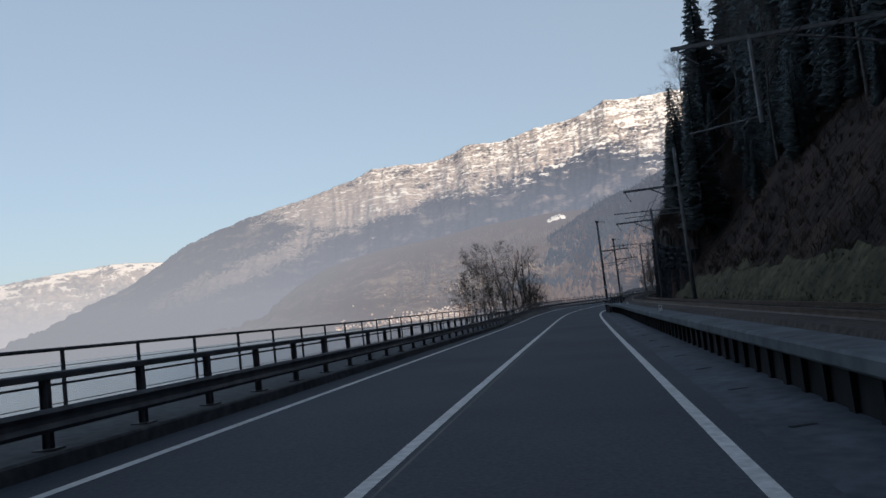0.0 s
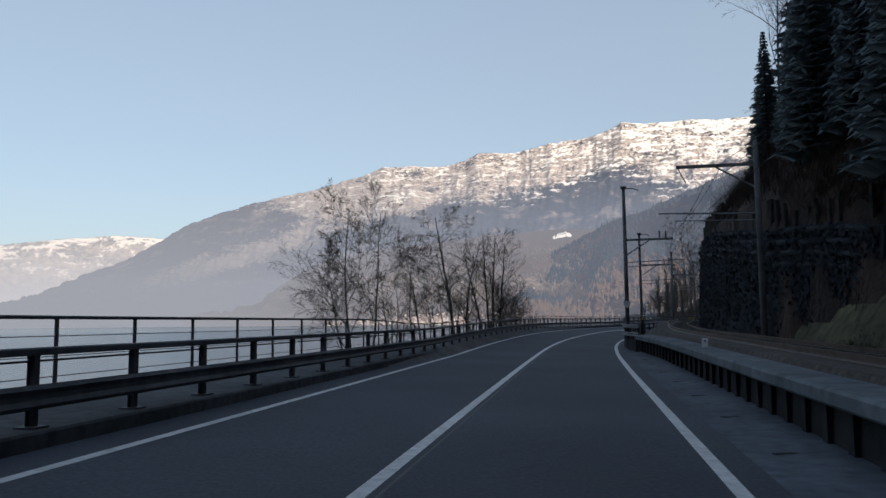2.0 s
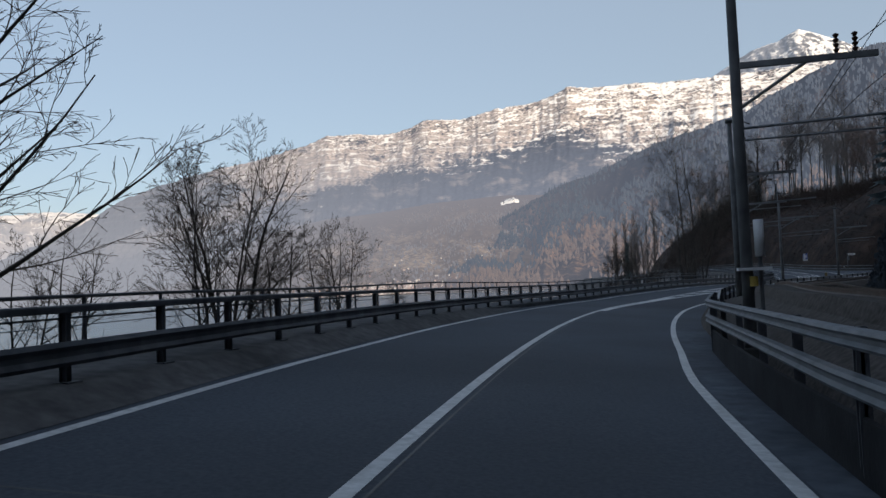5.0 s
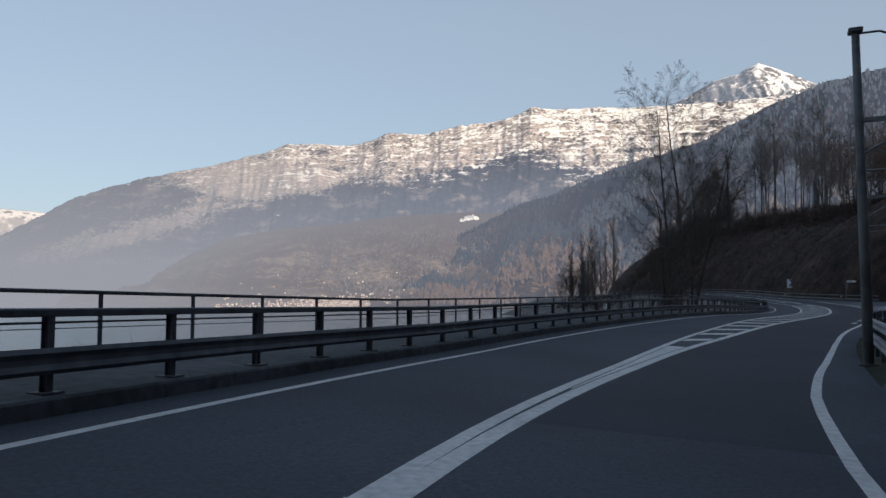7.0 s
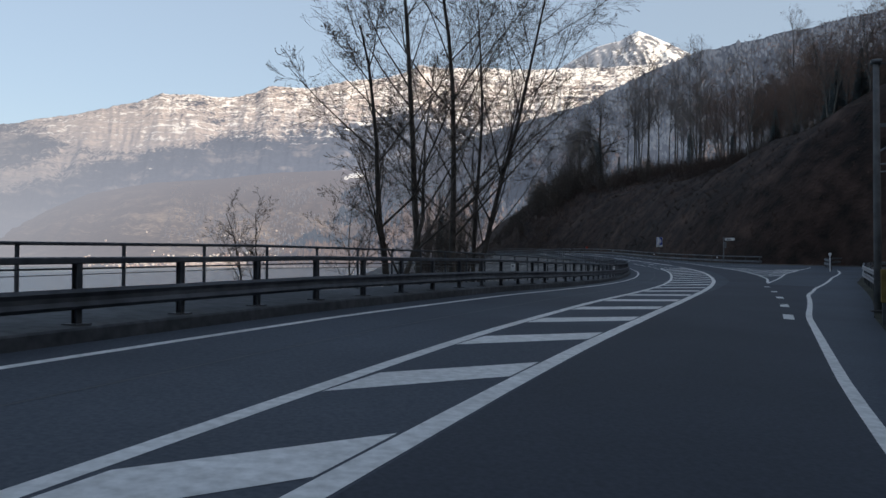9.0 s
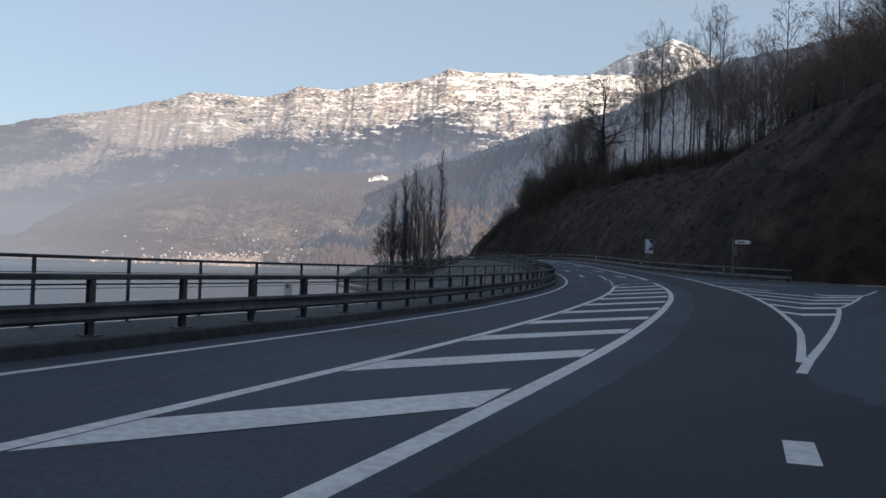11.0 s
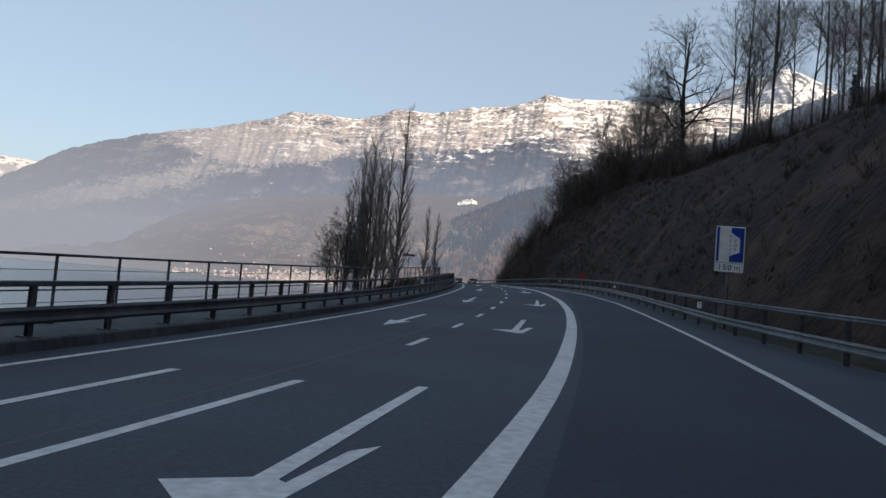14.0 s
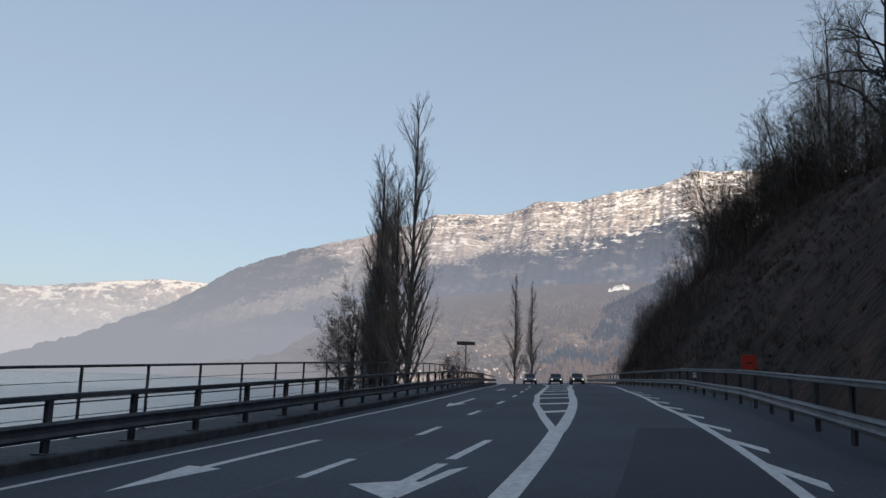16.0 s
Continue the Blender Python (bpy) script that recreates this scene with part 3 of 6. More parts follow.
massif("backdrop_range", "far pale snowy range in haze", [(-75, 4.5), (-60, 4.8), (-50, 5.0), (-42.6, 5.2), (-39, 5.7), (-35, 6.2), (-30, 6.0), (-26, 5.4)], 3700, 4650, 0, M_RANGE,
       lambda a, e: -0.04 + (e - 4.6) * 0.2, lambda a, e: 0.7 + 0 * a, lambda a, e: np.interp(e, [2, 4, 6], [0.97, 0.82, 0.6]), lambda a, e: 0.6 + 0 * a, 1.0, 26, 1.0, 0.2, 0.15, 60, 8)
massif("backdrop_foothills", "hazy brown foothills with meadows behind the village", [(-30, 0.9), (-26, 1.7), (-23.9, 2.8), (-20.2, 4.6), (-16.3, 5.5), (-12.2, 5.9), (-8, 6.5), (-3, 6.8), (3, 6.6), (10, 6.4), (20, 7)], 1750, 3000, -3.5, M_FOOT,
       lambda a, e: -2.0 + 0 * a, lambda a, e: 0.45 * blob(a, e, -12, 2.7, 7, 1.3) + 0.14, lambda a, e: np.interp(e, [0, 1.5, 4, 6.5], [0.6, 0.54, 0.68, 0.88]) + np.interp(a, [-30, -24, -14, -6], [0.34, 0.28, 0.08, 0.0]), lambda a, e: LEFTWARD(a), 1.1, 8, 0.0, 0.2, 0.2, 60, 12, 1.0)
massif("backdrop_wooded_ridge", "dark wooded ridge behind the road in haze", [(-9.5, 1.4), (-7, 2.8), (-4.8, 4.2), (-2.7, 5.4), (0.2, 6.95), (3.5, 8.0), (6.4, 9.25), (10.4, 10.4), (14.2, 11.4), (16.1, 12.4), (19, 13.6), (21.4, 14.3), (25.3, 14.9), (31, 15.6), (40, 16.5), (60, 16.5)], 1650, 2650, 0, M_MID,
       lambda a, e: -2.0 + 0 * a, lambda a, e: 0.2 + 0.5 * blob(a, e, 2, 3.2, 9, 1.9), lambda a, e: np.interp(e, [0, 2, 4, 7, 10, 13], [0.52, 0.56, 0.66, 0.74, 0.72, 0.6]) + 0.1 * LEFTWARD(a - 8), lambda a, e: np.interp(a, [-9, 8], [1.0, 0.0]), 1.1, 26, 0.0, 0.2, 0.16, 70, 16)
# unseen high ground, added behind and beside the road to keep it in shade
sh = Shape()
rings = []
for a in np.arange(70, 250.1, 4):
    c = Vector((math.sin(radians(a)), math.cos(radians(a)), 0))
    top = 400 + 22 * noise.noise(Vector((a * 0.07, 3, 3)))
    rings.append([(c.x * r, 100 + c.y * r, z) for r, z in ((260, -5), (420, top * 0.45), (650, top), (900, top * 0.8))])
sh.loft(rings, closed=False)
tagged(part("backdrop_shading_hill", sh, M_SCRUB, smooth=True), "unseen mountainside added behind the road to shade it", "mountain", kind="structure")

# ---- more road markings ----
mark("stop_line", stripe(256.2, 256.5, 5.15, 3.5, 0.3))
mark("turn_lane_line", stripe(255.5, 268.0, curve_of([(255.5, 3.45), (268, 3.9)]), 0.17))
TURN_R = curve_of([(256.2, 6.95), (269.4, 7.28), (284, 7.32), (293, 7.28), (302.6, 7.0), (310, 6.6), (316, 6.3), (321, 6.0)])
mark("turn_lane_line", stripe(256.2, 321, TURN_R, 0.34))
ISLE_L = curve_of([(321, 5.95), (324.5, 5.3), (330.6, 4.45), (338.5, 3.95), (350, 4.0), (370, 4.6), (400, 5.4)])
ISLE_R = curve_of([(321, 6.05), (329.5, 5.75), (340, 5.45), (353, 5.55), (370, 6.6), (400, 7.6)])
mark("island_line", stripe(321, 400, ISLE_L, 0.22))
mark("island_line", stripe(321, 400, ISLE_R, 0.3))
mark("wedge_fill", Shape().loft([[road(q, HATCH_L(q) + 0.125, 0.0042), road(q, max(HATCH_L(q) + 0.13, HATCH_R(q) - 0.15), 0.0042)] for q in sections(129.6, 142.0, 1.2)], closed=False))
BAR = curve_of([(145, 3.58), (157, 3.5), (169, 3.4), (180, 3.1), (200, 2.8), (218, 2.8), (230, 2.98), (240, 3.2)])
a = 144.8
while a < 242:
    l = HATCH_L(a) + 0.13
    near = a + 1.6 * (l - BAR(a))
    far = near + 1.6 * (HATCH_R(a + 2.0) - 0.15 - l)
    r = HATCH_R(far) - 0.15
    if r - l > 0.4:
        mark("hatch_bar", patch([(near, l), (far, r), (far + 1.35, r), (near + 1.35, l)]))
    a += float(np.interp(a, [150, 160, 165, 205], [4.57, 4.5, 4.33, 4.92]))
for k in range(14):
    a = 326.5 + 4.35 * k
    mark("hatch_bar", patch([(a, ISLE_L(a)), (a + 0.6, ISLE_R(a)), (a + 1.5, ISLE_R(a)), (a + 0.9, ISLE_L(a))]))
MID = curve_of([(243, 3.2), (254, 3.55), (272, 3.95), (293, 3.85), (304, 3.8), (314, 3.45), (326, 3.05), (345, 2.95), (400, 3.2)])
for k in range(6):
    mark("lane_dash", stripe(243.3 + 2.0 * k, 244.4 + 2.0 * k, MID, 0.17, 0.6))
for k in range(18):
    a = 273.9 + 5.75 * k
    mark("lane_dash", stripe(a, a + 1.9, MID, 0.16, 1.0))
STRAIGHT = curve_of([(262, 1.95), (296, 2.05), (313, 1.5), (400, 1.5)])
for k in range(6):
    a = 262.0 + 16.9 * k
    c = STRAIGHT(a)
    arrow = Shape()
    for pts in ([(a, c), (a + 2.2, c - 0.34), (a + 2.0, c + 0.36)], [(a + 1.9, c - 0.08), (a + 6.0, c - 0.05), (a + 6.0, c + 0.12), (a + 1.9, c + 0.1)]):
        arrow.add([road(p, q, 0.0045) for p, q in pts], [tuple(range(len(pts)))])
    mark("arrow", arrow)
for k in range(4):
    a = 262.2 + 16.9 * k
    c = curve_of([(262, 5.75), (296, 5.85), (313, 5.1)])(a)
    arrow = Shape()
    for pts in ([(a + 0.9, c - 0.8), (a, c + 0.1), (a + 1.15, c + 0.12), (a + 1.3, c - 0.1)], [(a + 0.35, c + 0.0), (a + 2.3, c + 0.14), (a + 2.6, c + 0.34), (a + 0.1, c + 0.16)],
                [(a + 1.1, c - 0.22), (a + 6.2, c - 0.26), (a + 6.2, c - 0.1), (a + 1.1, c - 0.02)]):
        arrow.add([road(p, q, 0.0045) for p, q in pts], [tuple(range(len(pts)))])
    mark("arrow", arrow)
for k in range(5):
    a = 174.3 + 5.6 * k
    mark("junction_dash", stripe(a, a + 1.9, curve_of([(174, 8.15), (200, 8.35)]), 0.28, 1.0))
for k in range(6):
    a = 246.6 + 1.15 * k
    mark("junction_dash", stripe(a, a + 0.65, LANE_R, 0.34, 0.4))
for k in range(8):
    a = 256.2 + 0.92 * k
    mark("yield_tooth", patch([(a, LANE_R(a)), (a - 0.15, LANE_R(a) + 0.62), (a + 0.55, LANE_R(a) + 0.08)]))
GORE = curve_of([(203, 8.7), (205, 9.0), (224, 12.6), (236, 16.6), (246, 21)])
mark("gore_line", stripe(203.5, 246, GORE, 0.17))
for k in range(7):
    a = 214.6 + 5.1 * k
    m = 0.5 * (LANE_R(a - 3) + GORE(a - 3))
    q1 = a - 2.3 * (m - LANE_R(a))
    q2 = q1 + 0.9 * (GORE(q1) - m)
    if m - LANE_R(a) > 0.35:
        mark("chevron_bar", Shape().add([road(p, q, 0.0045) for p, q in ((a, LANE_R(a)), (q1, m), (q2, GORE(q2)), (q2 + 1.2, GORE(q2 + 1.2)), (q1 + 1.2, m), (a + 1.2, LANE_R(a + 1.2)))], [(0, 1, 4, 5), (1, 2, 3, 4)]))
mark("side_road_line", patch([(253.2, 10.95), (251.4, 13.4), (249.5, 17), (249.9, 17), (251.8, 13.4), (253.6, 10.95)]))
for k in range(9):
    a = 316.0 + 3.4 * k
    mark("hatch_bar", patch([(a, LANE_R(a)), (a - 1.7, LANE_R(a) + 0.48), (a - 1.1, LANE_R(a) + 0.52), (a + 0.7, LANE_R(a))]))

# ---- guard rail and railing along the lake ----
lake_guard = thing("guardrail", "weathered steel guard rail with two box rails on posts", "guardrail")
part("top_rail", beam(S_BACK, 420, -0.98, rect(0.1, 1.02, 1.11, 0.015), 3.0), M_STEEL_DARK, lake_guard, "grey top rail")
part("lower_rail", beam(S_BACK, 420, -0.9, [(-0.05, 0.43), (0.03, 0.42), (0.07, 0.47), (0.035, 0.53), (0.035, 0.59), (0.07, 0.65), (0.03, 0.7), (-0.05, 0.69)], 3.0), M_STEEL_DARK, lake_guard, "heavy ribbed lower rail")
part("cable_rail", beam(S_BACK, 420, -1.02, rect(0.03, 0.94, 0.965, 0.008), 3.0), M_STEEL_DARK, lake_guard)
sh = Shape()
sh.box(-0.05, 0.05, -0.01, 0.01, 0, 0.84)
sh.box(-0.05, -0.038, -0.045, 0.045, 0.0, 0.84)
sh.box(0.038, 0.05, -0.045, 0.045, 0.0, 0.84)
sh.box(-0.13, 0.13, -0.13, 0.13, 0.0, 0.02)
post_mesh = sh.mesh("post", M_STEEL_DARK)
for k in range(200):
    q = -13.9 + 1.989 * k
    if q < 372:
        part("post", post_mesh, None, lake_guard, at=Matrix.Translation(road(q, -1.0, 0.2)) @ Matrix.Rotation(along(q), 4, "Z"))
HAND = curve_of([(-60, 1.36), (25, 1.36), (42, 1.46), (61, 1.46), (66, 1.3), (71, 1.12), (104, 1.12), (114, 1.3), (145, 1.22), (200, 1.35), (250, 1.46), (270, 1.56), (480, 1.56)])
def rail_line(f, w, t):
    return Shape().loft([[road(q, -2.38 + a, f * HAND(q) + b) for a, b in rect(w, -t, 0.0, min(w, t) * 0.25)] for q in sections(S_BACK, 420, 3.0)])
railing = thing("railing", "slim grey steel pedestrian railing with wires", "railing")
part("handrail", rail_line(1.0, 0.06, 0.055), M_STEEL_DARK, railing)
for f in (0.4, 0.6, 0.8):
    part("wire", rail_line(f, 0.013, 0.013), M_STEEL_DARK, railing)
sh = Shape().box(-0.022, 0.022, -0.022, 0.022, 0, 1.0, bevel=0.004).box(-0.06, 0.06, -0.06, 0.06, 0, 0.015)
rpost_mesh = sh.mesh("post", M_STEEL_DARK)
for k in range(200):
    q = -13.7 + 1.989 * k
    if q < 372:
        part("post", rpost_mesh, None, railing, at=Matrix.Translation(road(q, -2.38, 0.2)) @ Matrix.Rotation(along(q), 4, "Z") @ Matrix.Diagonal((1, 1, HAND(q) - 0.22, 1)))


# ---- guard rails on the right ----
def w_rail(name, pts, label, beams, steel=M_BARRIER):
    """A steel barrier: profiled beams, each from one height to another, on posts, along (s, u) points."""
    z = beams[-1][1] - 0.3
    g = thing(name, label, "guardrail", "roadside barriers")
    way = [road(p, q) for p, q in pts]
    run = [0.0]
    for p, q in zip(way, way[1:]):
        run.append(run[-1] + (q - p).length)
    def at(d):
        return Vector([float(np.interp(d, run, [w[k] for w in way])) for k in range(3)])
    ds = np.linspace(0, run[-1], max(3, int(run[-1] / 2.0)))
    for low, high in beams:
        prof = [(a, low + (high - low) * b) for a, b in ((-0.03, 0.0), (0.05, 0.05), (0.075, 0.22), (0.035, 0.4), (0.035, 0.6), (0.075, 0.78), (0.05, 0.95), (-0.03, 1.0))]
        rings = []
        for d in ds:
            t = (at(min(d + 0.5, run[-1])) - at(max(d - 0.5, 0))).normalized()
            left = Vector((-t.y, t.x, 0)).normalized()
            rings.append([at(d) + left * a + Vector((0, 0, b)) for a, b in prof])
        part("beam", Shape().loft(rings), steel, g, smooth=False)
    pm = Shape().box(-0.05, 0.05, -0.015, 0.015, -0.2, z + 0.3).box(-0.05, -0.035, -0.05, 0.05, -0.2, z + 0.3).box(0.035, 0.05, -0.05, 0.05, -0.2, z + 0.3).mesh("post", M_STEEL_DARK)
    d = 0.5
    while d < run[-1]:
        t = (at(min(d + 0.5, run[-1])) - at(max(d - 0.5, 0))).normalized()
        part("post", pm, None, g, at=Matrix.Translation(at(d) + Vector((t.y, -t.x, 0)) * 0.09) @ Matrix.Rotation(math.atan2(t.y, t.x), 4, "Z"))
        d += 2.6
    return g


w_rail("guardrail", [(257.0, 18.9), (259, 17.8), (262, 16.6), (267, 14.9), (272, 14.0), (278, 13.2), (285, 12.4), (295, 11.95), (304, 11.65), (316, 11.35), (330, 11.2), (345, 11.2), (370, 11.4), (415, 12.2)], "grey galvanised double guard rail below the wooded slope", ((0.3, 0.56), (1.0, 1.14)))
w_rail("guardrail", [(112, 8.5), (125, 8.75), (135, 8.95), (150, 9.35), (163, 9.95), (178, 11.0), (195, 13.2), (207, 14.9), (217, 17.2), (222, 19.2), (224, 21)], "grey galvanised guard rail curving into the side road", ((0.42, 0.7), (0.87, 1.12)), M_GALV)
w_rail("guardrail", [(240, 21), (246, 22.5), (253, 25.5), (255.5, 28.5), (254, 31), (249, 33)], "grey guard rail round the far side of the side road", ((0.35, 0.62), (0.82, 1.05)))


# ---- ledge wall between road and railway ----
ledge = thing("retaining_wall", "low concrete ledge wall with dark recessed face beside the road", "wall", kind="structure")
LEDGE = curve_of([(-60, 8.78), (58, 8.78), (66, 8.6), (73, 8.15)])
part("coping", beam(S_BACK, 73, LEDGE, [(-0.58, 0.6), (-0.62, 0.64), (-0.62, 0.79), (-0.58, 0.83), (0.1, 0.87), (0.1, 0.6)], 2.0), M_COPING, ledge, "grey weathered concrete coping")
# Face and ribs carry the shade under the coping in their colour
part("face", beam(S_BACK, 73, LEDGE, [(-0.44, -0.3), (-0.4, 0.62), (0.1, 0.62), (0.1, -0.3)], 2.0), M_RECESS, ledge, "near-black wall face with the recess shade in its colour")
part("ballast_edge", beam(S_BACK, 73, LEDGE, [(0.09, 0.5), (0.09, 0.82), (0.9, 0.8), (0.9, 0.5)], 2.0), M_BALLAST, ledge)
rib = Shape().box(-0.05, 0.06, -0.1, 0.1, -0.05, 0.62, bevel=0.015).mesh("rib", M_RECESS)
for k in range(90):
    q = -16 + 0.98 * k
    if q < 72:
        part("rib", rib, None, ledge, at=Matrix.Translation(road(q, LEDGE(q) - 0.44)) @ Matrix.Rotation(along(q), 4, "Z"))
w_rail("guardrail", [(71.5, 7.7), (74, 7.2), (78, 7.06), (90, 7.12), (104, 7.6), (113, 8.4)], "pale grey double barrier between road and railway", ((0.75, 0.95), (1.15, 1.33)))
# Made-up dark wall behind the beams, added to darken the gap below them
filler_u = curve_of([(71.5, 7.9), (74, 7.42), (78, 7.24), (90, 7.3), (104, 7.78), (113, 8.6)])
kerb = thing("kerb_wall", "low dark filler added to darken the gap under the barrier beams", "wall", kind="structure")
part("body", beam(72.5, 112, lambda q: filler_u(q) - 0.1, [(-0.04, -0.3), (-0.02, 0.58), (0.02, 0.6), (0.06, 0.58), (0.06, -0.3)], 2.0), M_RECESS, kerb)
sh = Shape()
sh.loft([[road(q, 7.12 + 0.05 * noise.noise(Vector((q * 0.5, 2.0, 0.0))), 0.0035), road(q, 7.5, 0.02), road(q, LEDGE(q) - 0.3, 0.09)] for q in sections(S_BACK, 72, 1.0)], closed=False)
sh.loft([[road(q, EDGE_R(q) + 0.12, 0.0035), road(q, filler_u(q) - 0.13, 0.05)] for q in sections(72, 112, 1.0)], closed=False)
gutter = tagged(part("gutter", sh, M_GUTTER), "pale dusty gutter strip beside the edge line", "gutter", kind="structure")

slot = Shape().box(-0.16, 0.16, -0.05, 0.05, -0.02, 0.012, bevel=0.005).mesh("drain", M_RECESS)
for k in range(24):
    q = -12 + 3.5 * k
    part("drain", slot, None, gutter, "dark drain slot", at=Matrix.Translation(road(q, 7.62, 0.022)) @ Matrix.Rotation(along(q) + 0.25, 4, "Z"))

# ---- railway ----
TRACK = curve_of([(-60, 10.4), (70, 10.4), (100, 10.9), (120, 11.8), (160, 13.2), (190, 15.5), (205, 20)])
LIFT = lambda q: max(0.0, BASE(q) - 0.85) * 0.75
track = thing("railway_track", "rusty railway track on brown ballast", "railway")
part("ballast", beam(S_BACK, 190, TRACK, [(-1.75, 0.5), (-1.5, 0.97), (1.5, 0.97), (1.8, 0.6)], 2.0, LIFT), M_BALLAST, track, "brown stone ballast")
for off in (-0.72, 0.72):
    part("rail", beam(S_BACK, 190, lambda q, o=off: TRACK(q) + o, [(-0.06, 0.98), (0.06, 0.98), (0.012, 1.01), (0.012, 1.08), (0.034, 1.09), (0.034, 1.125), (-0.034, 1.125), (-0.034, 1.09), (-0.012, 1.08), (-0.012, 1.01)], 3.0, LIFT), M_RAIL, track)
slp = Shape().box(-1.25, 1.25, -0.12, 0.12, -0.08, 0.09, bevel=0.015).mesh("sleeper", M_BARK)
for k in range(240):
    q = -14 + 0.65 * k
    part("sleeper", slp, None, track, at=Matrix.Translation(road(q, TRACK(q), 0.905 + LIFT(q))) @ Matrix.Rotation(along(q), 4, "Z"))
# ground under the railway
sh = Shape()
sh.loft([[road(q, ROAD_R(q) - 0.02, -0.02), road(q, ROAD_R(q) + 0.35, 0.35 + 0.5 * LIFT(q)), road(q, TRACK(q) - 1.6, 0.7 + LIFT(q)), road(q, min(TRACK(q) + 1.8, TOE(q)), 0.75 + LIFT(q)), road(q, TOE(q) + 0.05, BASE(q) + 0.02)] for q in sections(S_BACK, 134, 2.0)], closed=False)
tagged(part("ground_railbed", sh, M_BALLAST), "dark stony ground beside the railway", "ground", kind="structure")
# grassy toe of the slope
sh = Shape()
sh.loft([[road(q, TOE(q) + c, BASE(q) + 0.05 + hill(q, TOE(q) + c) + (0.08 if c < 1 and c else -0.05)) for c in [k * min(1.2 + 0.45 * noise.noise(Vector((q * 0.25, 4.0, 1.0))), SET_BACK(q) - 0.04 if q > 57 else 9) for k in (0, 0.3, 0.55, 0.8, 1.0)]] for q in sections(S_BACK, 66, 1.0)], closed=False)
tagged(part("ground_bank", sh, M_BANK, smooth=True), "dull yellow-green grass bank below the forest", "bank", kind="structure")

M_PLATE = mat("white_plate", (0.72, 0.73, 0.74), (0.84, 0.84, 0.83), 0.3, 0.5, 0, stain=0.1, stain_size=0.5)
M_BLACK = mat("black_paint", (0.012, 0.012, 0.013), (0.025, 0.025, 0.026), 0.3, 0.6, 0, stain=0.1)
M_BLUE = mat("sign_blue", (0.01, 0.045, 0.28), (0.015, 0.06, 0.34), 0.3, 0.45, 0, stain=0.1)
M_RED = mat("sign_red", (0.36, 0.03, 0.018), (0.45, 0.045, 0.022), 0.3, 0.5, 0, stain=0.15)
M_YELLOW = mat("faded_yellow", (0.35, 0.25, 0.05), (0.45, 0.33, 0.08), 0.3, 0.6, 0, stain=0.2)
M_CERAMIC = mat("brown_ceramic", (0.05, 0.02, 0.015), (0.09, 0.04, 0.03), 0.1, 0.3, 0)


def text_part(name, words, size, material, parent, m, label=""):
    cu = bpy.data.curves.new(name, "FONT")
    cu.body, cu.size, cu.align_x, cu.align_y, cu.extrude = words, size, "CENTER", "CENTER", 0.002
    tmp = bpy.data.objects.new(name, cu)
    me = bpy.data.meshes.new_from_object(tmp)
    bpy.data.objects.remove(tmp)
    me.materials.clear()
    me.materials.append(material)
    return part(name, me, None, parent, label, at=m)


M_MAST = mat("weathered_mast_concrete", (0.12, 0.125, 0.13), (0.21, 0.215, 0.22), 0.4, 0.9, 0.3, 8, stain=0.35, stain_size=3)


